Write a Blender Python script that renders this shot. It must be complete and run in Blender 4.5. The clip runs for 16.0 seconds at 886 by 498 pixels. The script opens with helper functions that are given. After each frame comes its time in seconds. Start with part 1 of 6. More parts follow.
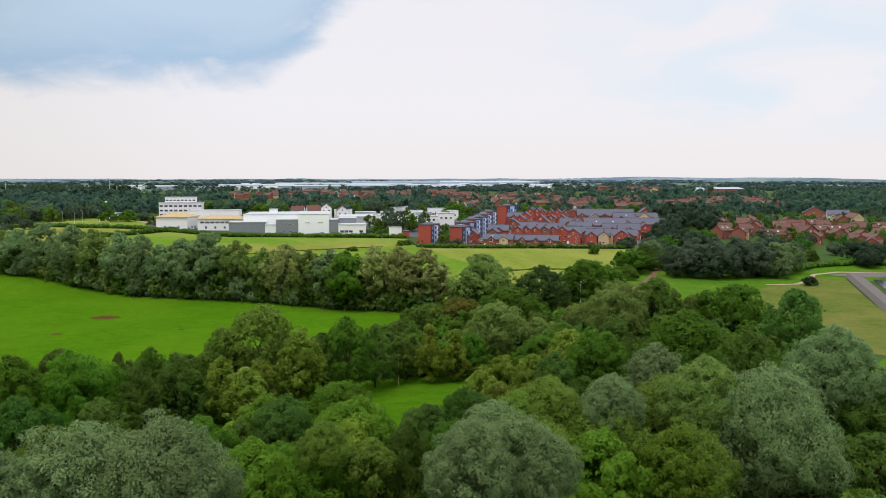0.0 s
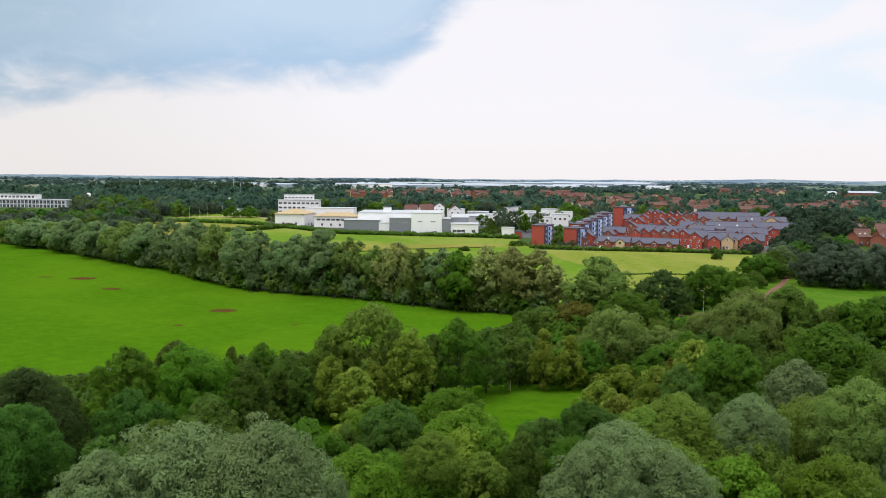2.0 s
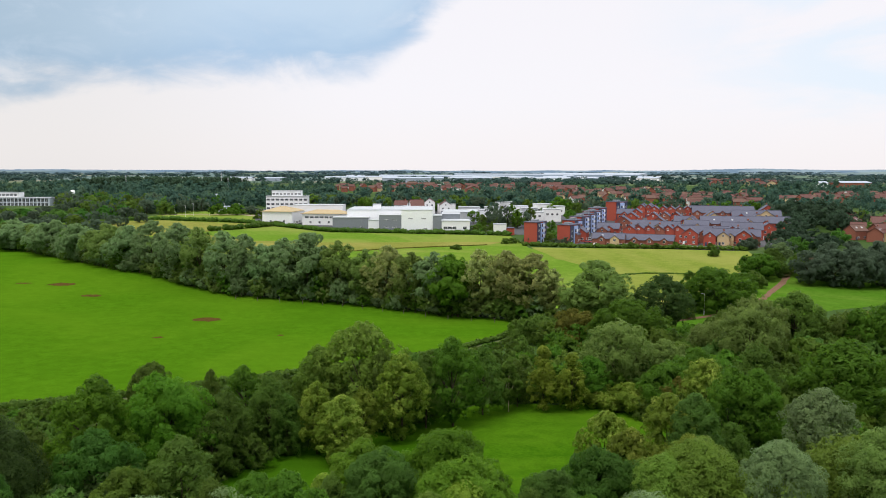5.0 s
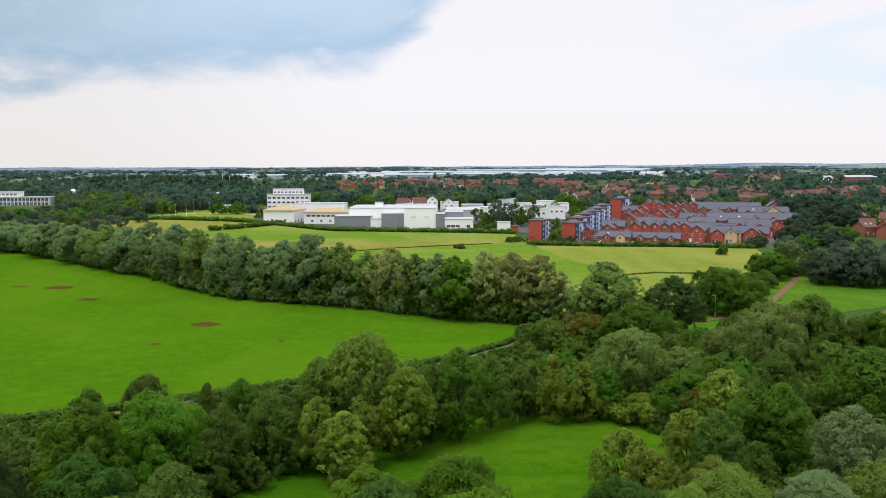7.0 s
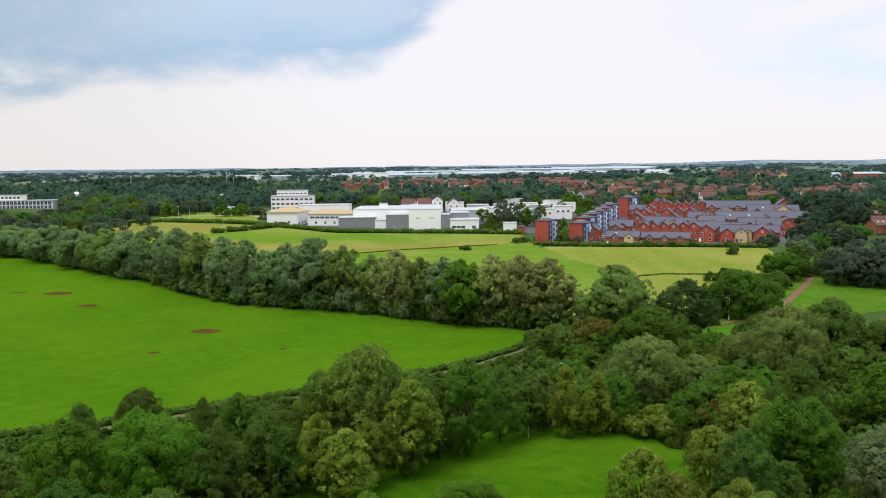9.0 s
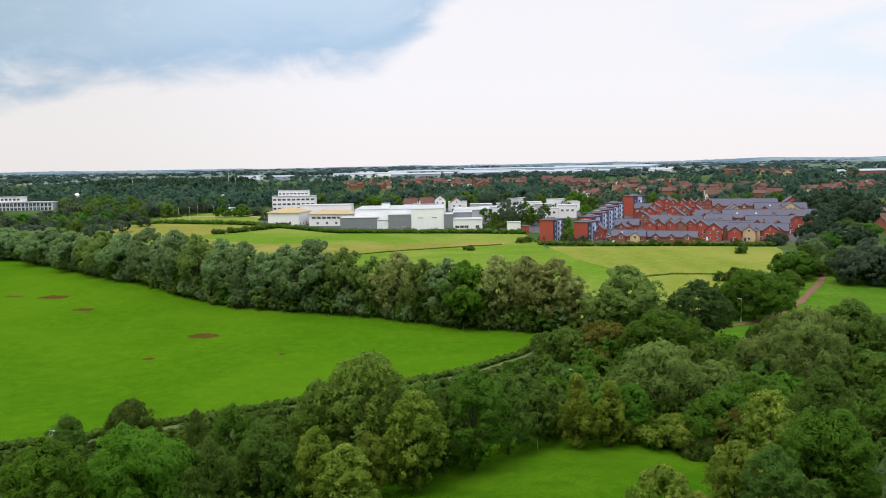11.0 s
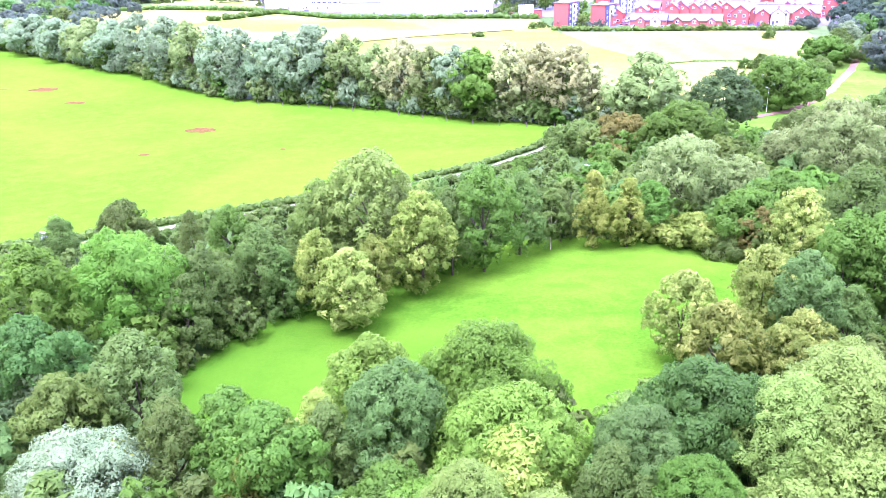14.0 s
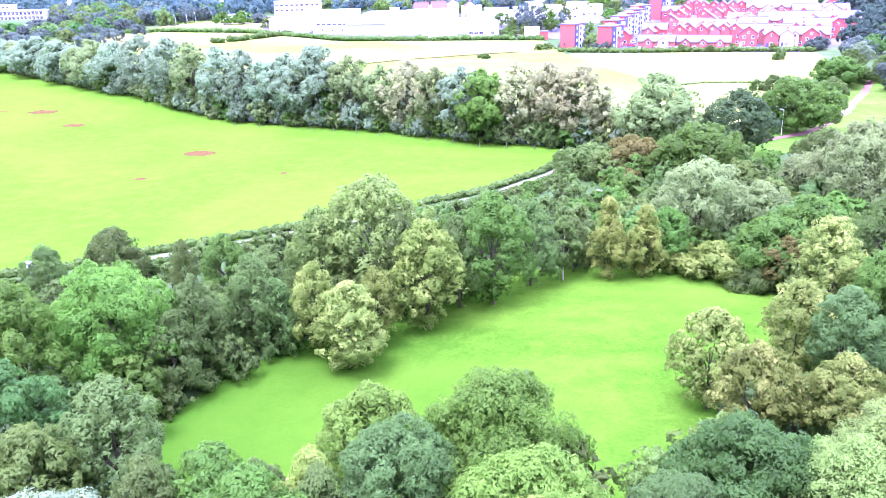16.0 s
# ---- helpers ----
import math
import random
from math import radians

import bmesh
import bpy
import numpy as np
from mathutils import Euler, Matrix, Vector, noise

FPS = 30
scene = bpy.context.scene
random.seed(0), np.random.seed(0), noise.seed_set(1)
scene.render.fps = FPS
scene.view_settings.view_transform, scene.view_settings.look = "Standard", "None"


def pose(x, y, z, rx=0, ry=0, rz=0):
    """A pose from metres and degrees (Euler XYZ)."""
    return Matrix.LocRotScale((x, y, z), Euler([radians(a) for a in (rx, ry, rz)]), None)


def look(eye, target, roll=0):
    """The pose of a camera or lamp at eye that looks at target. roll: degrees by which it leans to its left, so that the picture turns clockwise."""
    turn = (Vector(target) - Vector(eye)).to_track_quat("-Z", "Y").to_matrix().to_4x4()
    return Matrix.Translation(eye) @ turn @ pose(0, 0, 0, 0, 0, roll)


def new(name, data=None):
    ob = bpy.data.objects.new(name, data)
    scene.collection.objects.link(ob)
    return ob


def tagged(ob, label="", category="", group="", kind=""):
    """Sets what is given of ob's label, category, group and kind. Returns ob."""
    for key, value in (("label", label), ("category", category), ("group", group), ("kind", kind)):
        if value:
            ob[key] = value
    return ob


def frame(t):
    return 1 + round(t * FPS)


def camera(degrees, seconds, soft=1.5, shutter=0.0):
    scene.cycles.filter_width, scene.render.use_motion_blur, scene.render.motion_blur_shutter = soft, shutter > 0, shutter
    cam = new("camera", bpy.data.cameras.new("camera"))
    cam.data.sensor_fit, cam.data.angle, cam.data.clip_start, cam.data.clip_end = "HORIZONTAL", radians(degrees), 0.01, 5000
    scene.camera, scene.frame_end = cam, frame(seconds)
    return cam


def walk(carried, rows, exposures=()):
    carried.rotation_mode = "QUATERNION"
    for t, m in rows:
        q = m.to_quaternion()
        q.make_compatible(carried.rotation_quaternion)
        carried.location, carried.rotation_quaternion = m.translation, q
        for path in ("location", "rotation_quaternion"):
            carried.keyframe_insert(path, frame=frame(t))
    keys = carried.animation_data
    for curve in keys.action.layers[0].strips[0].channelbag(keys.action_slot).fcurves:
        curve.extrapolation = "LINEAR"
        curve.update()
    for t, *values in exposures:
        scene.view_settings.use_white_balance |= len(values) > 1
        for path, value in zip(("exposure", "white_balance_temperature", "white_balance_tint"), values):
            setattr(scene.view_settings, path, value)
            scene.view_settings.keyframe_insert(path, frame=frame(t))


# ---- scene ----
cam = camera(57.46, 16.0, soft=0.95)
PATH = [
    (0, (1.18, -20.71, 38.49), (13.98, 78.11, 29.99), 0.02),
    (0.5, (1.22, -19.32, 38.38), (3.81, 80.28, 29.80), 0.09),
    (1, (1.13, -17.79, 38.20), (0.20, 81.83, 29.60), 0.29),
    (1.5, (1.02, -16.41, 38.11), (-0.39, 83.21, 29.52), 0.48),
    (2, (0.97, -14.95, 38.01), (0.06, 84.68, 29.48), 0.56),
    (2.5, (0.83, -13.33, 37.97), (0.72, 86.31, 29.54), 0.63),
    (3, (0.78, -11.79, 37.94), (1.24, 87.86, 29.59), 0.62),
    (3.5, (0.73, -10.35, 38.39), (1.58, 89.29, 29.89), 0.57),
    (4, (0.65, -8.84, 39.42), (1.34, 90.76, 30.49), 0.43),
    (6.5, (0.14, -1.39, 41.81), (0.21, 98.11, 31.79), -0.16),
    (7, (0.00, 0.00, 42.06), (-0.01, 99.49, 31.94), -0.21),
    (7.5, (-0.02, 1.50, 42.33), (-0.27, 100.98, 32.13), -0.35),
    (8, (-0.08, 2.99, 42.39), (-0.47, 102.47, 32.18), -0.47),
    (8.5, (-0.12, 4.42, 42.51), (-0.62, 103.89, 32.29), -0.53),
    (9, (-0.07, 5.94, 42.49), (-0.74, 105.42, 32.31), -0.65),
    (11.5, (-0.30, 13.50, 42.22), (-1.46, 112.96, 31.89), -1.06),
    (12, (-0.29, 14.98, 41.93), (-1.77, 113.26, 23.55), -1.17),
    (12.5, (-0.29, 16.42, 41.72), (-2.13, 112.60, 14.40), -1.25),
    (13, (-0.26, 17.92, 41.45), (-2.42, 112.16, 8.07), -1.34),
    (13.5, (-0.30, 19.39, 41.19), (-2.61, 112.99, 6.08), -1.45),
    (14, (-0.35, 20.96, 40.93), (-2.81, 114.54, 5.77), -1.45),
    (14.5, (-0.46, 22.44, 40.75), (-3.03, 116.21, 6.10), -1.51),
    (15, (-0.51, 24.03, 40.44), (-3.34, 118.07, 6.55), -1.48),
    (15.5, (-0.61, 25.57, 40.20), (-3.51, 119.85, 6.98), -1.51),
    (16, (-0.69, 27.07, 40.02), (-3.70, 121.52, 7.32), -1.54),
]
# stops of exposure along the clip
EXPOSURE = [(0, 0.02, 6500, 10), (0.6, 0.1, 6500, 10), (1, 0.12, 6500, 10), (11.2, 0.12, 6500, 10), (11.6, 0.12, 6500, 10), (12.0, 0.3, 6500, 8), (12.4, 0.78, 6150, 14), (12.8, 1.42, 5700, 26), (13.2, 2.0, 5200, 52), (13.6, 2.8, 5070, 66), (14.5, 2.84, 5000, 69), (16, 2.78, 4820, 80)]
walk(cam, [(t, look(eye, target, roll)) for t, eye, target, roll in PATH], EXPOSURE)

# ---- light and sky ----
SUN_AZ, SUN_EL = -140.0, 68.0      # degrees, clockwise from +y
sun = new("sun", bpy.data.lights.new("sun", "SUN"))
sun.data.energy, sun.data.angle, sun.data.color = 2.1, radians(30), (1.0, 0.965, 0.91)
sun_way = Vector((math.sin(radians(SUN_AZ)) * math.cos(radians(SUN_EL)), math.cos(radians(SUN_AZ)) * math.cos(radians(SUN_EL)), math.sin(radians(SUN_EL))))
sun.matrix_world = look(sun_way * 300, (0, 0, 0))


class Nodes:
    """Short hand for node trees."""

    def __init__(self, tree):
        self.tree = tree
        tree.nodes.clear()

    def add(self, kind, **settings):
        n = self.tree.nodes.new(kind)
        for key, value in settings.items():
            if key == "operation":
                n.operation = value
            elif key == "sky_type":
                n.sky_type = value
            elif key == "data_type":
                n.data_type = value
            elif key == "blend_type":
                n.blend_type = value
        return n

    def put(self, socket, value):
        if isinstance(value, bpy.types.NodeSocket):
            self.tree.links.new(value, socket)
        elif isinstance(value, (tuple, list)) and len(value) == 3 and socket.type == "RGBA":
            socket.default_value = (*value, 1)
        else:
            socket.default_value = value

    def math(self, op, a, b=0.0, c=0.0):
        n = self.add("ShaderNodeMath", operation=op)
        for s, v in zip(n.inputs, (a, b, c)):
            self.put(s, v)
        return n.outputs[0]

    def mix(self, fac, a, b, blend="MIX"):
        n = self.add("ShaderNodeMix", data_type="RGBA", blend_type=blend)
        self.put(n.inputs["Factor"], fac)
        self.put(n.inputs[6], a)
        self.put(n.inputs[7], b)
        return n.outputs[2]

    def ramp(self, value, lo, hi, a=0.0, b=1.0):
        n = self.add("ShaderNodeMapRange")
        n.interpolation_type = "SMOOTHSTEP"
        for s, v in zip(n.inputs, (value, lo, hi, a, b)):
            self.put(s, v)
        return n.outputs[0]

    def noise(self, vector, scale, detail=4.0, rough=0.55, warp=0.0):
        n = self.add("ShaderNodeTexNoise")
        if vector is not None:
            self.put(n.inputs["Vector"], vector)
        for key, v in (("Scale", scale), ("Detail", detail), ("Roughness", rough), ("Distortion", warp)):
            n.inputs[key].default_value = v
        return n.outputs["Fac"]

    def join(self, x, y, z=0.0):
        n = self.add("ShaderNodeCombineXYZ")
        for s, v in zip(n.inputs, (x, y, z)):
            self.put(s, v)
        return n.outputs[0]


def make_world():
    world = bpy.data.worlds.new("sky")
    world.use_nodes = True
    scene.world = world
    N = Nodes(world.node_tree)
    sky = N.add("ShaderNodeTexSky", sky_type="NISHITA")
    sky.sun_disc, sky.sun_elevation, sky.sun_rotation = False, radians(SUN_EL), radians(SUN_AZ)
    co = N.add("ShaderNodeTexCoord").outputs["Generated"]
    sep = N.add("ShaderNodeSeparateXYZ")
    N.put(sep.inputs[0], co)
    az = N.math("ARCTAN2", sep.outputs[0], sep.outputs[1])
    el = sep.outputs[2]
    wisp = N.noise(N.join(N.math("MULTIPLY", az, 3.2), N.math("MULTIPLY", el, 9.0)), 1.6, 6, 0.55, 0.4)
    billow = N.noise(N.join(N.math("MULTIPLY", az, 9.0), N.math("MULTIPLY", el, 18.0), 3.1), 1.3, 6, 0.6, 0.5)
    # thin white cloud, creamy near the horizon
    white = N.mix(N.ramp(el, 0.0, 0.10), (0.885, 0.845, 0.862), (0.89, 0.868, 0.905))
    white = N.mix(N.ramp(el, 0.25, 0.95), white, (1.75, 1.80, 1.88))
    white = N.mix(N.math("MULTIPLY", N.ramp(az, -0.05, -0.5), 0.8), white, (0.775, 0.745, 0.735))
    pale = N.math("MULTIPLY", N.ramp(az, 0.18, 0.48), N.ramp(wisp, 0.40, 0.62))
    pale = N.math("MULTIPLY", pale, N.ramp(el, 0.02, 0.10))
    white = N.mix(N.math("MULTIPLY", pale, 0.75), white, (0.72, 0.83, 0.94))
    # the blue-grey bank of cloud to the north-west
    edge = N.math("ADD", 0.080, N.math("MULTIPLY", N.ramp(az, -0.52, -0.20), 0.036))
    edge = N.math("ADD", edge, N.math("MULTIPLY", N.ramp(az, -0.10, 0.06), 0.105))
    edge = N.math("ADD", edge, N.math("MULTIPLY", N.math("SUBTRACT", wisp, 0.5), 0.07))
    edge = N.math("ADD", edge, N.math("MULTIPLY", N.math("SUBTRACT", billow, 0.5), 0.045))
    over = N.math("SUBTRACT", el, edge)
    bank = N.math("MULTIPLY", N.ramp(over, -0.014, 0.030), N.ramp(az, 0.17, 0.0))
    bank = N.math("MULTIPLY", bank, N.ramp(el, 0.75, 0.35))
    bank = N.math("MULTIPLY", bank, N.ramp(N.math("ABSOLUTE", az), 1.9, 1.0))
    tone = N.mix(N.ramp(over, 0.0, 0.08), (0.335, 0.505, 0.715), (0.500, 0.645, 0.800))
    tone = N.mix(N.math("MULTIPLY", N.ramp(az, -0.22, -0.5), 0.6), tone, (0.280, 0.400, 0.510))
    tone = N.mix(N.math("MULTIPLY", N.ramp(billow, 0.48, 0.80), 0.5), tone, (0.62, 0.71, 0.82))
    cloud = N.mix(N.math("MULTIPLY", bank, 0.93), white, tone)
    clear = N.mix(1.0, sky.outputs[0], (0.12, 0.12, 0.12), "MULTIPLY")
    both = N.mix(0.94, clear, cloud)
    bg = N.add("ShaderNodeBackground")
    N.put(bg.inputs[0], both)
    bg.inputs[1].default_value = 1.0
    N.put(N.add("ShaderNodeOutputWorld").inputs[0], bg.outputs[0])


make_world()


# ---- materials ----
def material(name):
    m = bpy.data.materials.new(name)
    m.use_nodes = True
    return m, Nodes(m.node_tree)


def finish(N, colour, rough=0.8, bump=None, bump_size=0.02, metal=0.0, spec=0.3):
    b = N.add("ShaderNodeBsdfPrincipled")
    N.put(b.inputs["Base Color"], colour)
    N.put(b.inputs["Roughness"], rough)
    b.inputs["Metallic"].default_value = metal
    b.inputs["Specular IOR Level"].default_value = spec
    if bump is not None:
        n = N.add("ShaderNodeBump")
        n.inputs["Distance"].default_value = bump_size
        N.put(n.inputs["Height"], bump)
        N.put(b.inputs["Normal"], n.outputs[0])
    N.put(N.add("ShaderNodeOutputMaterial").inputs[0], b.outputs[0])


def where(N):
    return N.add("ShaderNodeNewGeometry").outputs["Position"]


def plain(name, base, rough=0.7, grain=6.0, amount=0.25, metal=0.0, spec=0.3, bump=0.01):
    """Paint, plaster, brick and the like: fine grain and larger weather stains."""
    m, N = material(name)
    at = where(N)
    fine, broad = N.noise(at, grain, 5), N.noise(at, 0.35, 4, 0.6, 0.6)
    dark = tuple(c * (1 - amount) for c in base)
    light = tuple(min(1, c * (1 + amount * 0.6)) for c in base)
    c = N.mix(N.ramp(fine, 0.3, 0.7), dark, light)
    c = N.mix(N.math("MULTIPLY", N.ramp(broad, 0.5, 0.75), 0.35), c, dark)
    each = N.add("ShaderNodeObjectInfo").outputs["Random"]
    c = N.mix(N.math("MULTIPLY", each, 0.25), c, dark)
    finish(N, c, rough, fine, bump, metal, spec)
    return m


def leaf(name, dark, light, tip=None, sheen=0.6, glow=0.56):
    """Foliage: every leaf spray, every limb and every tree a little different."""
    m, N = material(name)
    geo = N.add("ShaderNodeNewGeometry")
    each = N.add("ShaderNodeObjectInfo").outputs["Random"]
    blot = N.noise(geo.outputs["Position"], 0.45, 3, 0.6)
    fine = N.noise(geo.outputs["Position"], 1.6, 3, 0.6)
    grain = N.ramp(N.noise(geo.outputs["Position"], 5.0, 3, 0.7), 0.34, 0.66)
    f = N.math("ADD", N.math("MULTIPLY", geo.outputs["Random Per Island"], 0.22), N.math("ADD", N.math("MULTIPLY", N.ramp(fine, 0.3, 0.7), 0.58), N.math("MULTIPLY", grain, 0.20)))
    dark, light, tip = [k and (k[0] * 1.10, k[1] * 0.94, k[2] * 1.02) for k in (dark, light, tip)]
    dark, light = tuple(0.75 * a + 0.25 * b for a, b in zip(dark, light)), tuple(0.1 * a + 0.9 * b for a, b in zip(dark, light))
    c = N.mix(f, dark, light)
    if tip:
        c = N.mix(N.math("MULTIPLY", N.ramp(blot, 0.42, 0.62), N.ramp(geo.outputs["Random Per Island"], 0.25, 0.8)), c, tip)
    hsv = N.add("ShaderNodeHueSaturation")
    N.put(hsv.inputs["Color"], c)
    N.put(hsv.inputs["Hue"], N.math("ADD", 0.495, N.math("MULTIPLY", each, 0.022)))
    N.put(hsv.inputs["Value"], N.math("ADD", N.math("MULTIPLY", each, 0.5), N.ramp(blot, 0.3, 0.7, 0.64, 0.92)))
    c = hsv.outputs[0]
    b = N.add("ShaderNodeBsdfPrincipled")
    N.put(b.inputs["Base Color"], c)
    b.inputs["Roughness"].default_value = sheen
    b.inputs["Specular IOR Level"].default_value = 0.12
    tr = N.add("ShaderNodeBsdfTranslucent")
    N.put(tr.inputs["Color"], N.mix(0.5, c, tuple(min(1, v * 1.5) for v in light)))
    mixed = N.add("ShaderNodeMixShader")
    mixed.inputs[0].default_value = glow
    N.put(mixed.inputs[1], b.outputs[0])
    N.put(mixed.inputs[2], tr.outputs[0])
    N.put(N.add("ShaderNodeOutputMaterial").inputs[0], mixed.outputs[0])
    return m


def grass(name, dark, light, dry, dry_amount=0.3, broad=0.012, bands=0.0, lush=None):
    """Pasture: blades and tussocks, lusher and drier sweeps, faint mowing lines."""
    m, N = material(name)
    at = where(N)
    sweep = N.noise(at, broad, 4, 0.6, 0.8)
    tuft = N.noise(at, 0.35, 5, 0.65, 0.5)
    blade = N.noise(at, 2.2, 5, 0.7)
    mid = N.noise(at, 0.06, 4, 0.6, 0.6)
    c = N.mix(N.ramp(N.math("ADD", N.math("MULTIPLY", tuft, 0.55), N.math("MULTIPLY", blade, 0.45)), 0.36, 0.66), dark, light)
    c = N.mix(N.math("MULTIPLY", N.ramp(mid, 0.55, 0.35), 0.4), c, dark)
    c = N.mix(N.math("MULTIPLY", N.ramp(sweep, 0.42, 0.68), dry_amount), c, dry)
    spots = N.ramp(N.noise(at, 0.09, 3, 0.5, 1.0), 0.62, 0.74)
    c = N.mix(N.math("MULTIPLY", spots, 0.35), c, dark)
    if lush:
        # towards low x a lusher green, with the trees' shade darkened into it
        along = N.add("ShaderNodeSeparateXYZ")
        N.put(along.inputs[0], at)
        lush_shade = N.ramp(N.math("ADD", along.outputs[0], N.math("MULTIPLY", mid, 14.0)), lush[1], lush[0])
        c = N.mix(N.math("MULTIPLY", lush_shade, 0.75), c, tuple(v * 0.9 for v in dark))
    if bands:
        wave = N.add("ShaderNodeTexWave")
        N.put(wave.inputs["Vector"], at)
        wave.inputs["Scale"].default_value, wave.inputs["Distortion"].default_value = bands, 3.0
        c = N.mix(N.math("MULTIPLY", wave.outputs["Fac"], 0.18), c, dry)
    finish(N, c, 0.85, N.math("ADD", blade, N.math("MULTIPLY", tuft, 2.0)), 0.12, 0, 0.0)
    return m


def floor_of_wood(name):
    m, N = material(name)
    at = where(N)
    a, b2 = N.noise(at, 0.02, 5, 0.6, 0.5), N.noise(at, 0.6, 5, 0.65)
    c = N.mix(b2, (0.020, 0.046, 0.008), (0.055, 0.105, 0.017))
    c = N.mix(N.ramp(a, 0.52, 0.66), c, (0.075, 0.115, 0.03))
    # far off the woods give way to hedged fields, haze tinted into their colour
    y = N.add("ShaderNodeSeparateXYZ")
    N.put(y.inputs[0], at)
    cells = N.add("ShaderNodeTexVoronoi")
    N.put(cells.inputs["Vector"], at)
    cells.inputs["Scale"].default_value = 0.005
    tint = N.add("ShaderNodeSeparateColor")
    N.put(tint.inputs[0], cells.outputs["Color"])
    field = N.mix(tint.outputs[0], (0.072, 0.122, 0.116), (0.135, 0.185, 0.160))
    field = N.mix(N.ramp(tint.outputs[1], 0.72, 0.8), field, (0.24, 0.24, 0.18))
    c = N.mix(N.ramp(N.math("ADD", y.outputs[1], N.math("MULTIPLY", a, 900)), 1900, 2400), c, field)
    finish(N, c, 0.9, b2, 0.1, 0, 0.1)
    return m


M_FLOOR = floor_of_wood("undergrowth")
M_MEADOW = grass("meadow", (0.046, 0.120, 0.004), (0.066, 0.162, 0.006), (0.088, 0.178, 0.008), 0.45)
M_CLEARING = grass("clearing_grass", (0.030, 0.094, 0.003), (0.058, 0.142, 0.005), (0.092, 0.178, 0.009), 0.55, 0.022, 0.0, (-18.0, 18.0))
M_UPPER = grass("upper_pasture", (0.090, 0.171, 0.016), (0.140, 0.234, 0.027), (0.234, 0.252, 0.063), 0.75, 0.010)
M_HAY = grass("hay_field", (0.131, 0.176, 0.025), (0.194, 0.239, 0.041), (0.270, 0.261, 0.072), 0.6, 0.014, 0.02)
M_STRAW = grass("straw_grass", (0.153, 0.171, 0.032), (0.225, 0.225, 0.054), (0.297, 0.261, 0.081), 0.5, 0.02)
M_PARK = grass("park_grass", (0.048, 0.122, 0.008), (0.080, 0.178, 0.016), (0.135, 0.178, 0.032), 0.35, 0.02)
M_BANK = grass("bank_grass", (0.080, 0.112, 0.022), (0.130, 0.152, 0.036), (0.175, 0.160, 0.050), 0.6, 0.03)
# fields far off: haze mixed into the pasture colour as blue
M_FAR = grass("far_pasture_hazed", (0.085, 0.138, 0.105), (0.13, 0.185, 0.135), (0.21, 0.23, 0.165), 0.6, 0.004)
M_SOIL = plain("bare_soil", (0.095, 0.058, 0.014), 0.95, 2.5, 0.4, bump=0.05, spec=0.02)
M_TRACK = plain("gravel_track", (0.125, 0.135, 0.062), 0.95, 3.0, 0.3, bump=0.03, spec=0.02)
M_PATH = plain("red_gravel_path", (0.19, 0.115, 0.075), 0.95, 3.0, 0.3, bump=0.03, spec=0.02)
M_SAND = plain("sandy_path", (0.36, 0.28, 0.18), 0.9, 3.0, 0.3, bump=0.03)
M_ROAD = plain("asphalt", (0.085, 0.085, 0.092), 0.85, 5.0, 0.3)
M_CONC = plain("concrete", (0.135, 0.120, 0.110), 0.85, 2.0, 0.3)
M_BARK = plain("bark", (0.075, 0.066, 0.036), 0.95, 8.0, 0.5, bump=0.05, spec=0.02)
M_BARK_PALE = plain("pale_bark", (0.40, 0.34, 0.21), 0.9, 8.0, 0.35, bump=0.04, spec=0.05)
M_RED = plain("red_brick", (0.41, 0.085, 0.055), 0.85, 9.0, 0.28)
M_BRICK = plain("brown_brick", (0.30, 0.108, 0.072), 0.85, 9.0, 0.3)
M_CREAM = plain("cream_render", (0.62, 0.47, 0.27), 0.8, 5.0, 0.15)
M_WHITE = plain("white_render", (0.88, 0.88, 0.88), 0.6, 3.0, 0.08)
M_CLAD = plain("white_cladding", (0.90, 0.91, 0.93), 0.45, 1.5, 0.05)
M_GREY = plain("grey_cladding", (0.23, 0.25, 0.275), 0.5, 1.5, 0.1)
M_LGREY = plain("light_grey_cladding", (0.46, 0.48, 0.50), 0.5, 1.5, 0.1)
M_SLATE = plain("slate_roof", (0.108, 0.110, 0.152), 0.75, 4.0, 0.28)
M_TILE = plain("red_roof_tile", (0.135, 0.064, 0.054), 0.85, 4.0, 0.3)
M_BROWNTILE = plain("brown_roof_tile", (0.15, 0.085, 0.065), 0.85, 4.0, 0.3)
M_TAN = plain("tan_felt_roof", (0.45, 0.35, 0.20), 0.85, 2.0, 0.15)
M_BLUE = plain("blue_panel", (0.42, 0.54, 0.84), 0.45, 2.0, 0.12)
M_NAVY = plain("dark_blue_cladding", (0.055, 0.065, 0.12), 0.5, 2.0, 0.15)
M_PIPE = plain("galvanised_steel", (0.42, 0.43, 0.44), 0.45, 5.0, 0.15, metal=0.6)
M_TYRE = plain("rubber", (0.02, 0.02, 0.02), 0.85, 9.0, 0.2)
M_SIGN = plain("blue_sign", (0.55, 0.60, 0.68), 0.5, 6.0, 0.1)
M_WOOD = plain("weathered_timber", (0.10, 0.085, 0.06), 0.9, 9.0, 0.35)
M_CAR = [plain("car_paint_" + n, c, 0.3, 2.0, 0.03, 0.1, 0.6) for n, c in (("white", (0.75, 0.75, 0.75)), ("dark", (0.03, 0.035, 0.05)), ("silver", (0.42, 0.43, 0.45)), ("red", (0.35, 0.03, 0.03)))]


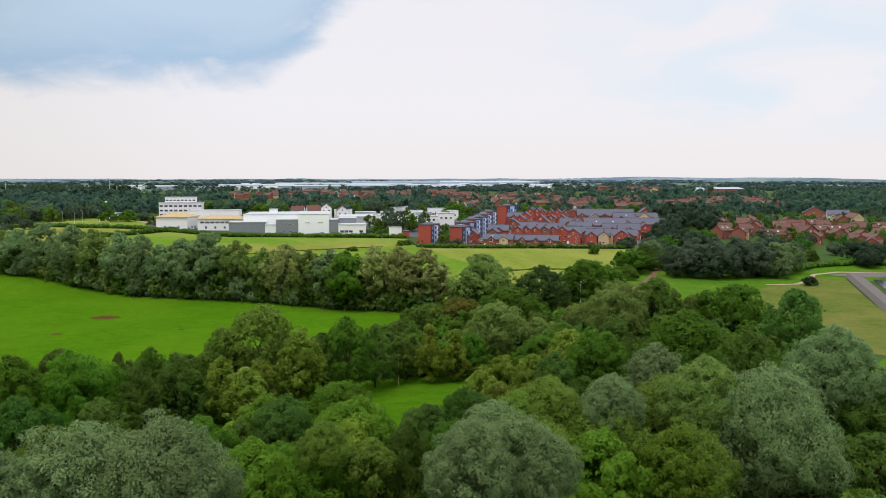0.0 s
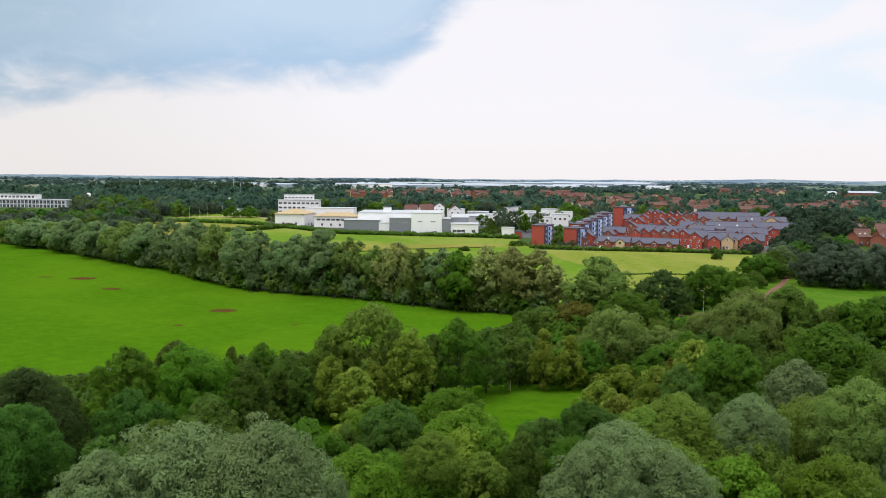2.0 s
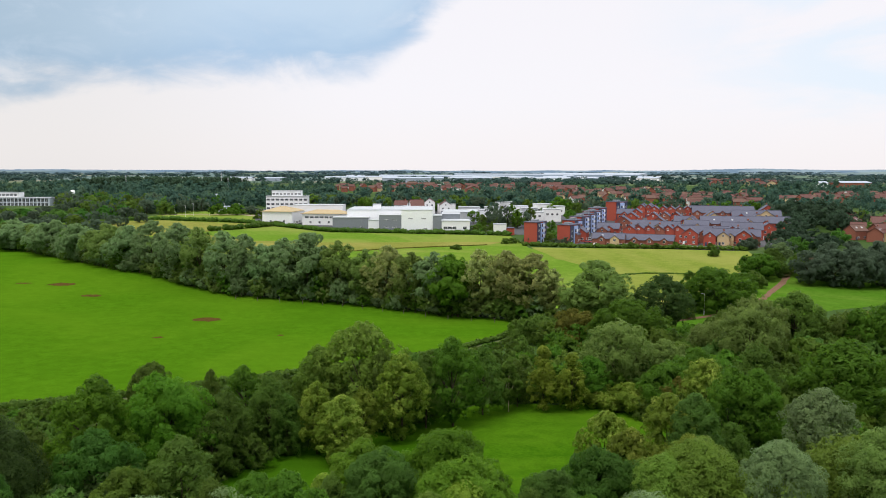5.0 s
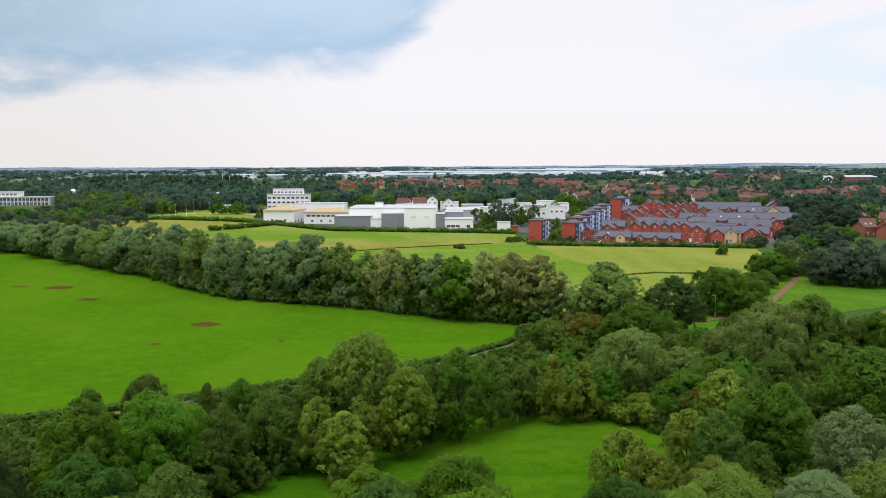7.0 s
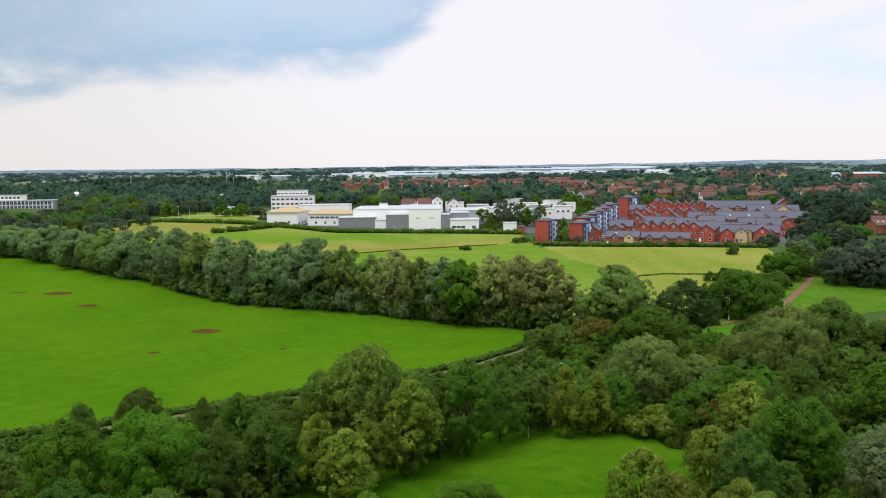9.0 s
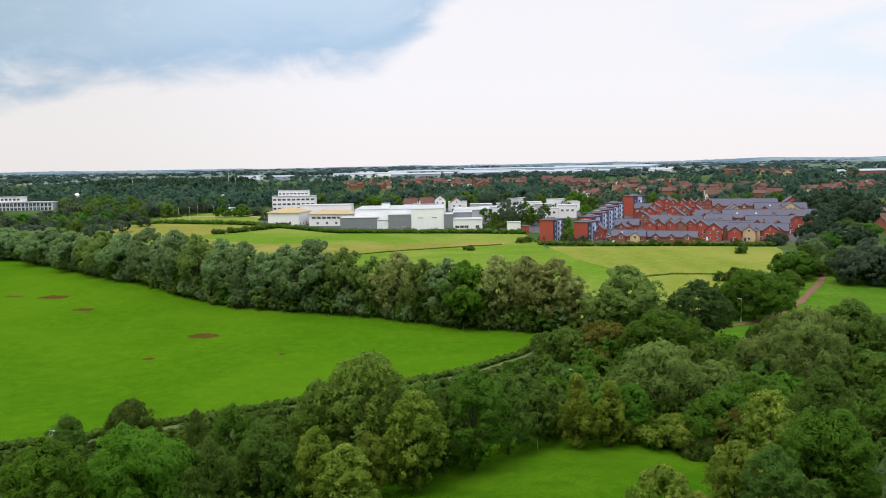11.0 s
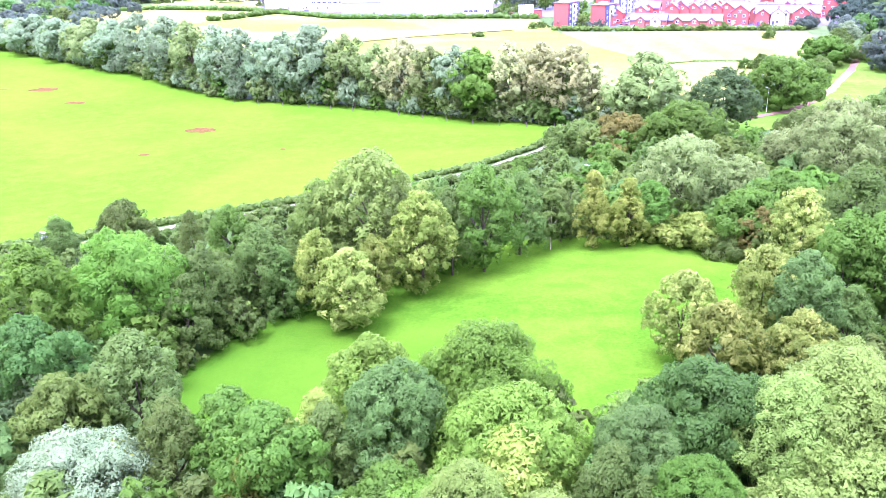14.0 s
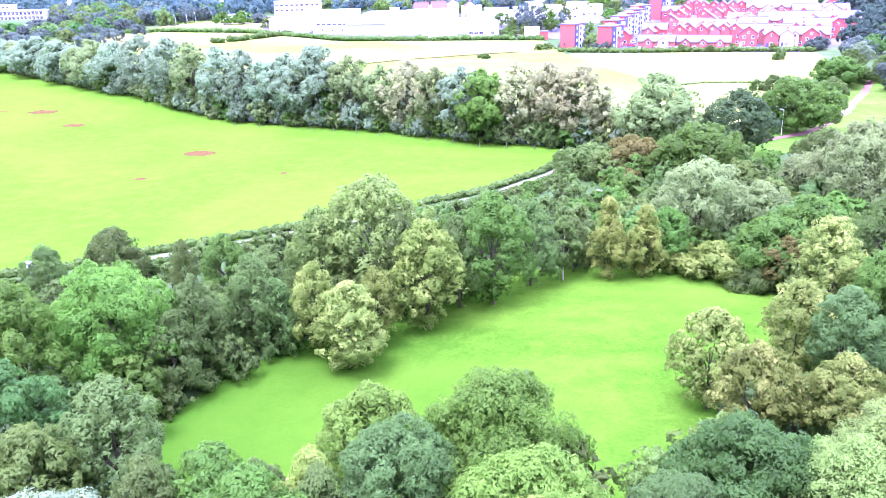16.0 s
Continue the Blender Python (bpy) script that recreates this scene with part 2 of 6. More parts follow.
def glass(name):
    m, N = material(name)
    shade = N.noise(where(N), 1.2, 2)
    finish(N, N.mix(shade, (0.03, 0.035, 0.045), (0.07, 0.08, 0.10)), 0.12, None, 0, 0.0, 0.6)
    return m


def water(name):
    m, N = material(name)
    ripple = N.noise(where(N), 1.5, 4)
    finish(N, (0.018, 0.035, 0.035), 0.16, ripple, 0.02, 0.0, 0.5)
    return m


M_GLASS, M_WATER = glass("window_glass"), water("still_water")

LEAF = {
    "willow": leaf("silver_willow_leaf", (0.095, 0.181, 0.062), (0.188, 0.310, 0.108), None, 0.55, 0.4),
    "willow_lt": leaf("pale_willow_leaf", (0.084, 0.170, 0.018), (0.164, 0.276, 0.037), None, 0.6, 0.5),
    "willowgreen": leaf("green_willow_leaf", (0.096, 0.182, 0.038), (0.190, 0.304, 0.064)),
    "grey": leaf("grey_willow_leaf", (0.102, 0.204, 0.074), (0.198, 0.326, 0.120)),
    # poplar grey-green with some haze blue in it; also colours far dark trees
    "greydark": leaf("poplar_leaf", (0.050, 0.098, 0.056), (0.100, 0.160, 0.088)),
    "pale": leaf("seeding_willow_leaf", (0.146, 0.222, 0.064), (0.280, 0.362, 0.108), (0.330, 0.386, 0.118)),
    "ash": leaf("ash_leaf", (0.050, 0.152, 0.009), (0.122, 0.286, 0.018)),
    "ash_dk": leaf("shaded_ash_leaf", (0.034, 0.120, 0.013), (0.084, 0.218, 0.028)),
    "green": leaf("field_maple_leaf", (0.041, 0.123, 0.008), (0.101, 0.226, 0.018)),
    "dark": leaf("hawthorn_leaf", (0.046, 0.118, 0.014), (0.112, 0.214, 0.029)),
    # dark green with haze blue added to the colour, for trees far off
    "black": leaf("dark_leaf_hazed", (0.025, 0.062, 0.032), (0.056, 0.110, 0.054)),
    "deep": leaf("maple_dark_leaf", (0.030, 0.074, 0.014), (0.066, 0.130, 0.027)),
    "haw": leaf("hedge_leaf", (0.050, 0.114, 0.014), (0.116, 0.206, 0.028)),
    "haw_lt": leaf("field_elm_leaf", (0.056, 0.122, 0.016), (0.122, 0.212, 0.034)),
    "olive": leaf("olive_leaf", (0.062, 0.134, 0.014), (0.136, 0.246, 0.030)),
    "lime": leaf("lime_leaf", (0.108, 0.198, 0.016), (0.222, 0.346, 0.034), (0.305, 0.410, 0.060)),
    "yellow": leaf("yellow_lime_leaf", (0.080, 0.152, 0.012), (0.162, 0.254, 0.025), (0.230, 0.308, 0.044)),
    "yellowgreen": leaf("young_leaf", (0.070, 0.166, 0.010), (0.156, 0.300, 0.024)),
    "tan": leaf("flowering_lime_leaf", (0.083, 0.157, 0.014), (0.180, 0.278, 0.031), (0.284, 0.376, 0.060)),
    "brown": leaf("bronze_leaf", (0.078, 0.106, 0.012), (0.150, 0.176, 0.024), (0.172, 0.174, 0.030)),
    "bluegreen": leaf("blue_green_leaf", (0.050, 0.140, 0.020), (0.114, 0.248, 0.040)),
    "sapling": leaf("young_ash_leaf", (0.062, 0.152, 0.016), (0.138, 0.262, 0.034)),
}


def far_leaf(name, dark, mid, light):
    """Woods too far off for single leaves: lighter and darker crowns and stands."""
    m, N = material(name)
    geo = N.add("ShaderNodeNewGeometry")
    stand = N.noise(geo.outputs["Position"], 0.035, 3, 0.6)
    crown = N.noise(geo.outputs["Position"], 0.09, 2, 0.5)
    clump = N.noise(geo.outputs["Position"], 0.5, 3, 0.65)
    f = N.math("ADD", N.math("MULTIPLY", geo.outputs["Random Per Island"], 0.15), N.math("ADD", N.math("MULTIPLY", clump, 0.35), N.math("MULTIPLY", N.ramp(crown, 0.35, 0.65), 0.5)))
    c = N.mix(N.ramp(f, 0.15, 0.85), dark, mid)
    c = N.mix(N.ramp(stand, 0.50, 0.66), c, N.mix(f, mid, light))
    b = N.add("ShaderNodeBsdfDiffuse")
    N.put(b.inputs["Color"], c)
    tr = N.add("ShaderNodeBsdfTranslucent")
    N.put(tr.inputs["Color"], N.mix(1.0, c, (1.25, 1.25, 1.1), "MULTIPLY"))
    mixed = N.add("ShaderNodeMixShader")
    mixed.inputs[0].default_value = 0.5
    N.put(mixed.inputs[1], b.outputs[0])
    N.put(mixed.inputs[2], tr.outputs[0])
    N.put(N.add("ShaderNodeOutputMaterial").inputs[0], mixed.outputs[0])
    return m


# distance haze is put into these leaf colours, bluer the farther off
M_FARWOOD = far_leaf("far_wood_leaf_hazed", (0.050, 0.104, 0.084), (0.088, 0.156, 0.114), (0.130, 0.200, 0.120))
M_FARMID = far_leaf("farther_wood_leaf_hazed", (0.056, 0.102, 0.100), (0.086, 0.138, 0.126), (0.110, 0.165, 0.135))
M_FARHAZE = far_leaf("distant_wood_leaf_hazed", (0.090, 0.145, 0.180), (0.115, 0.172, 0.200), (0.135, 0.192, 0.205))

# ---- helpers for building ----
def thing(name, at, label, category, group="", turn=0.0):
    ob = new(name)
    ob.matrix_world = pose(*at, 0, 0, turn)
    return tagged(ob, label, category, group)


def part(name, bm, mat, parent, label="", spot=(0, 0, 0)):
    """Links a bmesh, or mesh data that is there already, as one mesh object under a thing."""
    data = bm
    if isinstance(bm, bmesh.types.BMesh):
        data = bpy.data.meshes.new(name)
        bm.to_mesh(data)
        bm.free()
    if mat and not data.materials:
        data.materials.append(mat)
    ob = new(name, data)
    ob.parent = parent
    ob.location = spot
    if label:
        tagged(ob, label)
    return ob


def box(bm, x0, x1, y0, y1, z0, z1, bevel=0.0):
    made = bmesh.ops.create_cube(bm, size=1.0, matrix=Matrix.Translation(((x0 + x1) / 2, (y0 + y1) / 2, (z0 + z1) / 2)) @ Matrix.Diagonal((x1 - x0, y1 - y0, z1 - z0, 1)))
    if bevel:
        edges = {e for v in made["verts"] for e in v.link_edges}
        bmesh.ops.bevel(bm, geom=list(edges), offset=bevel, segments=1, affect="EDGES")
    return bm


def block(*sizes, bevel=0.0):
    return box(bmesh.new(), *sizes, bevel=bevel)


def tube(bm, a, b, ra, rb, sides=8):
    a, b = Vector(a), Vector(b)
    turn = (b - a).to_track_quat("Z", "Y").to_matrix().to_4x4()
    bmesh.ops.create_cone(bm, cap_ends=True, segments=sides, radius1=ra, radius2=rb, depth=(b - a).length, matrix=Matrix.Translation((a + b) / 2) @ turn)
    return bm


def mesh_of(name, verts, faces):
    data = bpy.data.meshes.new(name)
    data.from_pydata([tuple(v) for v in verts], [], [tuple(int(i) for i in f) for f in faces])
    data.update()
    return data


# ---- the lie of the land ----
KY = (-3000, 150, 220, 270, 310, 360, 440, 490, 520, 560, 700, 1000, 1500, 2500, 3500, 4500, 6000)
KZ = (0, 0, -1, -0.6, 1.8, 2.4, 2.4, 4, 6, 7.5, 9, 12, 16, 22, 26, 29, 30)


def height(x, y):
    z = float(np.interp(y, KY, KZ))
    if y > 2600:
        k = min(1.0, (y - 2600) / 1500)
        z += k * k * (3 - 2 * k) * (7 * noise.noise((x / 900, y / 1100, 2.0)) + 5 * noise.noise((x / 330, y / 700, 5.0)) + 2)
    return z


def land(name, label, category, mat, ys, xs):
    verts = [(x, y, height(x, y)) for y in ys for x in xs]
    w = len(xs)
    faces = [(j * w + i, j * w + i + 1, (j + 1) * w + i + 1, (j + 1) * w + i) for j in range(len(ys) - 1) for i in range(w - 1)]
    ob = new(name, mesh_of(name, verts, faces))
    ob.data.materials.append(mat)
    return tagged(ob, label, category, kind="structure")


YS = sorted({-3000, -800, -200, 0, *KY[1:11], 800, 900, *range(1000, 2600, 250), *range(2600, 5000, 120), 5000})
XS = [-5000, -4000, *range(-3400, 3401, 170), 4000, 5000]
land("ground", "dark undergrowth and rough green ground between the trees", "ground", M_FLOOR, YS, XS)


def patch(name, outline, mat, label, category, lift=0.05):
    """A field or path: an outline laid on the land."""
    bm = bmesh.new()
    face = bm.faces.new([bm.verts.new((x, y, 0)) for x, y in outline])
    bmesh.ops.triangulate(bm, faces=[face])
    for y in KY[1:]:
        bmesh.ops.bisect_plane(bm, geom=bm.verts[:] + bm.edges[:] + bm.faces[:], plane_co=(0, y, 0), plane_no=(0, 1, 0))
    for v in bm.verts:
        v.co.z = height(v.co.x, v.co.y) + lift
    bmesh.ops.recalc_face_normals(bm, faces=bm.faces[:])
    if sum(f.normal.z for f in bm.faces) < 0:
        bmesh.ops.reverse_faces(bm, faces=bm.faces[:])
    data = bpy.data.meshes.new(name)
    bm.to_mesh(data)
    bm.free()
    data.materials.append(mat)
    return tagged(new(name, data), label, category, kind="structure")


def ragged(points, step=4.0, wander=0.8, seed=1):
    """A closed outline with an uneven edge."""
    out = []
    for (xa, ya), (xb, yb) in zip(points, points[1:] + points[:1]):
        n = max(1, int(math.hypot(xb - xa, yb - ya) / step))
        for i in range(n):
            x, y = xa + (xb - xa) * i / n, ya + (yb - ya) * i / n
            out.append((x + wander * noise.noise((x * 0.21, y * 0.21, seed)), y + wander * noise.noise((x * 0.21, y * 0.21, seed + 9))))
    return out


def strip(points, width, step=4.0, wander=0.3, seed=1):
    """The outline of a path along a line."""
    dense = []
    for (xa, ya), (xb, yb) in zip(points, points[1:]):
        n = max(1, int(math.hypot(xb - xa, yb - ya) / step))
        dense += [(xa + (xb - xa) * i / n, ya + (yb - ya) * i / n) for i in range(n)]
    dense.append(points[-1])
    left, right = [], []
    for i, (x, y) in enumerate(dense):
        (xa, ya), (xb, yb) = dense[max(0, i - 1)], dense[min(len(dense) - 1, i + 1)]
        d = math.hypot(xb - xa, yb - ya)
        nx, ny = -(yb - ya) / d, (xb - xa) / d
        w = width / 2 + wander * noise.noise((x * 0.3, y * 0.3, seed))
        left.append((x + nx * w, y + ny * w))
        right.append((x - nx * w, y - ny * w))
    return left + right[::-1]


HEDGE = [(-260, 425), (-200, 377), (-154, 335), (-124, 306), (-112, 301), (-87, 276), (-66, 257), (-41, 248), (-20, 238), (1, 224), (23, 216), (36, 206)]
LANE = [(-110, 116), (-85, 124), (-59, 134), (-51, 139), (-37, 147), (-28, 152.5), (-9, 165), (3, 174), (16, 190), (24, 206), (40, 212)]
patch("meadow", ragged([(-400, 110), (-110, 118), (-85, 126), (-59, 136), (-51, 141), (-37, 149), (-28, 155), (-9, 167), (3, 177), (14, 192), (22, 208), (24, 218), (1, 229), (-20, 243), (-41, 252), (-66, 262), (-87, 281), (-112, 308), (-124, 313), (-154, 342), (-200, 384), (-260, 432), (-400, 480)], 5, 1.0), M_MEADOW, "lush green cattle pasture with worn patches", "meadow")
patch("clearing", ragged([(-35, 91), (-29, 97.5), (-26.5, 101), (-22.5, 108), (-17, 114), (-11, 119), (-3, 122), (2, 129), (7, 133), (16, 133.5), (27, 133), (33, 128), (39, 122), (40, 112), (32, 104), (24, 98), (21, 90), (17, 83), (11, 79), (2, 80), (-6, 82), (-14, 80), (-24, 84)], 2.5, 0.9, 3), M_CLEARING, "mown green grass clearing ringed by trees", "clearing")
patch("upper_pasture", ragged([(-300, 470), (-200, 384), (-120, 316), (-60, 268), (0, 236), (40, 222), (66, 262), (76, 304), (60, 330), (45, 402), (41, 466), (-20, 477), (-66, 484), (-106, 512), (-137, 532), (-190, 549), (-230, 545)], 6, 1.0, 5), M_UPPER, "pale green upper pasture turning straw-coloured", "field")
patch("straw_strip", ragged([(-46, 381), (-23, 396), (5, 409), (27, 418), (34, 434), (0, 432), (-50, 428), (-104, 440), (-140, 470), (-150, 440), (-100, 400), (-78, 370)], 6, 2.0, 6), M_STRAW, "straw-coloured strip of dry grass in the pasture", "field", 0.09)
patch("straw_meadow", ragged([(-216, 540), (-228, 505), (-200, 470), (-165, 462), (-142, 486), (-120, 508), (-112, 520), (-137, 529), (-190, 546)], 5, 1.2, 19), M_STRAW, "straw-coloured rough meadow beside the works hedge", "field", 0.11)
patch("hay_field", ragged([(60, 258), (70, 240), (84, 262), (100, 282), (120, 312), (135, 335), (150, 384), (112, 394), (72, 399), (46, 402), (52, 350), (66, 306)], 6, 1.0, 7), M_HAY, "straw-green hay field in front of the houses", "field", 0.09)
patch("park_lawn", ragged([(84, 226), (108, 254), (127, 284), (138, 312), (186, 306), (196, 292), (232, 330), (300, 330), (300, 262), (214, 262), (190, 276), (166, 262), (150, 250), (120, 236), (100, 222)], 5, 0.8, 8), M_PARK, "mown green park grass beside a red path", "lawn", 0.05)
patch("reservoir_bank", ragged([(96, 172), (120, 140), (150, 168), (168, 206), (199, 270), (190, 276), (166, 262), (140, 244), (112, 220)], 5, 0.8, 9), M_BANK, "dry tan-green bank grass above the reservoir", "bank", 0.08)
patch("path_verge", ragged([(46, 202), (60, 198), (78, 212), (100, 226), (112, 240), (130, 270), (140, 300), (128, 306), (110, 280), (92, 256), (72, 240), (52, 222)], 4, 0.8, 16), M_PARK, "green grass along the red path", "lawn", 0.04)
patch("park_corner", ragged([(70, 60), (120, 60), (150, 120), (128, 148), (118, 138), (98, 120), (80, 90)], 4, 0.8, 10), M_PARK, "green grass under the willows", "lawn", 0.05)
patch("lane", strip(LANE, 1.1, 3, 0.9), M_TRACK, "pale gravel farm lane between hedges", "lane", 0.10)
patch("red_path", strip([(60, 210), (66, 218), (73, 222.4), (84, 228.7), (95, 241), (106, 256), (115, 271), (124.5, 285), (135, 304), (146, 322), (155, 337), (168, 356)], 2.3, 3, 0.5), M_PATH, "worn red gravel path curving between trees", "path", 0.14)
patch("sandy_path", strip([(160, 262), (172, 262), (182, 270), (192, 283), (206, 288), (226, 284), (262, 272), (320, 262)], 2.0, 3, 0.2), M_SAND, "narrow sandy footpath", "path", 0.14)
patch("verge", ragged([(-205, 545), (-210, 580), (-205, 640), (-150, 650), (-120, 600), (-118, 530), (-137, 534), (-190, 551), (-230, 547)], 6, 1.0, 15), M_UPPER, "rough grass beside the works road", "grass", 0.04)
patch("works_road", strip([(-206, 594), (-195, 602), (-180, 606), (-150, 604), (-130, 580)], 5.0, 5, 0.3), M_SAND, "pale road with tall lamps beside the pasture", "road", 0.12)
patch("estate_street", ragged([(58, 425), (66, 414), (84, 432), (150, 392), (215, 450), (235, 560), (150, 600), (118, 570), (92, 500)], 8, 0.2, 11), M_ROAD, "grey asphalt streets and yards of the housing estate", "road", 0.06)
patch("works_yard", ragged([(-120, 522), (-60, 498), (40, 474), (55, 470), (90, 560), (100, 640), (0, 660), (-160, 680)], 8, 0.2, 12), M_ROAD, "grey yard around the white works buildings", "road", 0.06)
for n, (x, y, a, b) in enumerate([(-65.5, 219.5, 4.2, 1.6), (-70, 193, 1.4, 0.6), (-116, 261, 3.2, 1.2), (-135, 282, 4.5, 1.5), (-150, 284, 2.5, 0.6), (-40, 196, 0.8, 0.5)]):
    ring = [(x + a * math.cos(i * math.tau / 26) * (1 + 0.75 * noise.noise((i * 0.7, n, 1))), y + 3 * b * math.sin(i * math.tau / 26) * (1 + 0.75 * noise.noise((i * 0.7, n, 4)))) for i in range(26)]
    ring = [(p, y + (q - y) * 0.6) for p, q in ring]
    patch("bare_patch", ring, M_SOIL, "bare brown soil patch trodden by cattle", "soil", 0.09)
for i in range(34):
    x, y = random.uniform(-1900, 2300), random.uniform(1900, 4100)
    if abs(x) > 0.7 * y:
        continue
    a, b = random.uniform(60, 260), random.uniform(60, 220)
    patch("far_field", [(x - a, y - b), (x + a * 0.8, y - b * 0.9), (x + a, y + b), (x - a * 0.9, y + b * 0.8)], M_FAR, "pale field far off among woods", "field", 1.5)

# ---- trees ----
ICO = {}


def ico(level):
    if level not in ICO:
        bm = bmesh.new()
        bmesh.ops.create_icosphere(bm, subdivisions=level, radius=1)
        bm.verts.index_update()
        ICO[level] = (np.array([v.co[:] for v in bm.verts]), np.array([[v.index for v in f.verts] for f in bm.faces]))
        bm.free()
    return ICO[level]


def unit(v):
    return v / (np.linalg.norm(v, axis=1)[:, None] + 1e-9)


def crown_arrays(seed, lobes, leaves, size, form="round", droop=0.0, aspect=2.0):
    """A unit crown, 1 wide in radius and 1 high: boughs set round a hollow, each bough bearing tufts, each tuft clad with leaves.
    aspect: the height over the radius at which it will stand, so that boughs and leaves keep their true shape."""
    rng = np.random.default_rng(seed)
    lobes = int(lobes * (0.5 + 0.5 * aspect / 2))
    turn_a, turn_b = rng.uniform(0, math.tau, 2)
    centres, radii = [], []
    for i in range(lobes):
        u = (i + 0.5) / lobes
        if form == "cone":
            p = min(1.0, u / 0.22) ** 0.5 * (1 - max(0.0, u - 0.2) / 0.8) ** 0.62
        elif form == "bush":
            p = (1 - u ** 2.4) ** 0.5
        elif form == "tall":
            p = min(1.0, u / 0.3) ** 0.6 * (1 - max(0.0, u - 0.35) / 0.65) ** 0.5
        else:
            p = min(1.0, u / 0.30) ** 0.45 * (1 - max(0.0, (u - 0.38) / 0.62) ** 2.3) ** 0.5
        r = rng.uniform(0.15, 0.33) * (1.15 if lobes < 34 else 0.92)
        a = i * 2.39996 + rng.uniform(-0.6, 0.6)
        p *= 1 + 0.10 * math.sin(2 * a + turn_a) + 0.08 * math.sin(3 * a + 5 * u + turn_b)
        reach = max(0.0, p * 1.02 - r * 0.9) * rng.uniform(0.78, 1.12)
        centres.append((reach * math.cos(a), reach * math.sin(a), aspect * (0.06 + 0.90 * u) - r * 0.45 * u + rng.normal(0, 0.06)))
        radii.append(r)
    centres, radii = np.array(centres), np.array(radii)
    weight = radii ** 2 * np.where(centres[:, 2] > 0.3 * aspect, 1.3, 0.6)
    stretch = np.array((1, 1, 0.88))
    # leaves inside the crown, larger, which close it
    deep = leaves // 5
    leaves -= deep
    own = rng.choice(lobes, deep, p=radii ** 2 / (radii ** 2).sum())
    core = centres[own] * np.stack([rng.uniform(0.5, 1.0, deep)] * 2 + [np.ones(deep)], 1)
    inward = unit(rng.standard_normal((deep, 3)) + (0, 0, 0.3))
    core = core + inward * (radii[own] * rng.uniform(0.15, 0.72, deep))[:, None]
    # tufts on the outer and upper side of the boughs
    tufts = max(lobes * 3, min(leaves // 21, lobes * 9))
    bough = rng.choice(lobes, tufts, p=weight / weight.sum())
    away = centres[bough] - (0, 0, aspect * 0.40)
    away[:, 2] *= 0.8 / aspect
    away = unit(away)
    d = rng.standard_normal((tufts, 3))
    d[:, 2] += 0.4
    d = unit(unit(d) + 0.75 * away)
    mid = centres[bough] + d * (rng.uniform(0.80, 1.02, tufts) * radii[bough])[:, None] * stretch
    mid[:, 2] -= droop * 0.25 * radii[bough]
    wide = np.minimum(radii[bough], 0.30) * rng.uniform(0.28, 0.50, tufts)
    # leaves
    pick = rng.choice(tufts, leaves, p=wide ** 2 / (wide ** 2).sum())
    q = rng.standard_normal((leaves, 3))
    q[:, 2] += 0.25
    q = unit(unit(q) + 0.55 * d[pick])
    tall = (1.0, 1.0, 1.25) if form in ("bush", "tall") else (1.0, 1.0, 0.9)
    at = mid[pick] + q * (wide[pick] * rng.uniform(0.80, 1.12, leaves))[:, None] * tall
    lean = 0.46 * d + 0.26 * away + (0, 0, 0.10)
    soft = 0.82 * q + lean[pick] + 0.10 * rng.standard_normal((leaves, 3))
    at, q = np.vstack([at, core]), np.vstack([q, inward])
    soft = np.vstack([soft, 0.5 * inward + unit(core - (0, 0, aspect * 0.4)) + (0, 0, 0.22)])
    s = size * rng.uniform(0.65, 1.35, leaves + deep)[:, None]
    s[leaves:] *= 1.7
    leaves += deep
    tilt = unit(q + 0.20 * rng.standard_normal((leaves, 3)) + (0, 0, 0.25))
    side = unit(np.cross(tilt, rng.standard_normal((leaves, 3))))
    fore = unit(np.cross(side, tilt) + 0.18 * q + (0, 0, 0.15 - 1.2 * droop))
    tri = np.stack([at - fore * s + side * s * 0.55, at + fore * s * 1.1 + tilt * s * 0.1, at - fore * s * 0.8 - side * s * 0.55], 1)
    wrong = (np.cross(tri[:, 1] - tri[:, 0], tri[:, 2] - tri[:, 0]) * q).sum(1) < 0
    tri[wrong] = tri[wrong][:, ::-1]
    soft[:, 2] *= aspect
    v = tri.reshape(-1, 3)
    v[:, :2] /= np.percentile(np.hypot(v[:, 0], v[:, 1]), 97)
    v[:, 2] = np.maximum(v[:, 2] / np.percentile(v[:, 2], 99.7), 0.005)
    return v, np.arange(leaves * 3).reshape(-1, 3), np.repeat(unit(soft), 3, axis=0)


def crown_mesh(name, *args, **kw):
    v, tris, shade = crown_arrays(*args, **kw)
    data = mesh_of(name, v, tris.tolist())
    data.materials.append(LEAF["green"])
    data.polygons.foreach_set("use_smooth", [True] * len(tris))
    data.normals_split_custom_set_from_vertices([tuple(q) for q in shade])
    return data


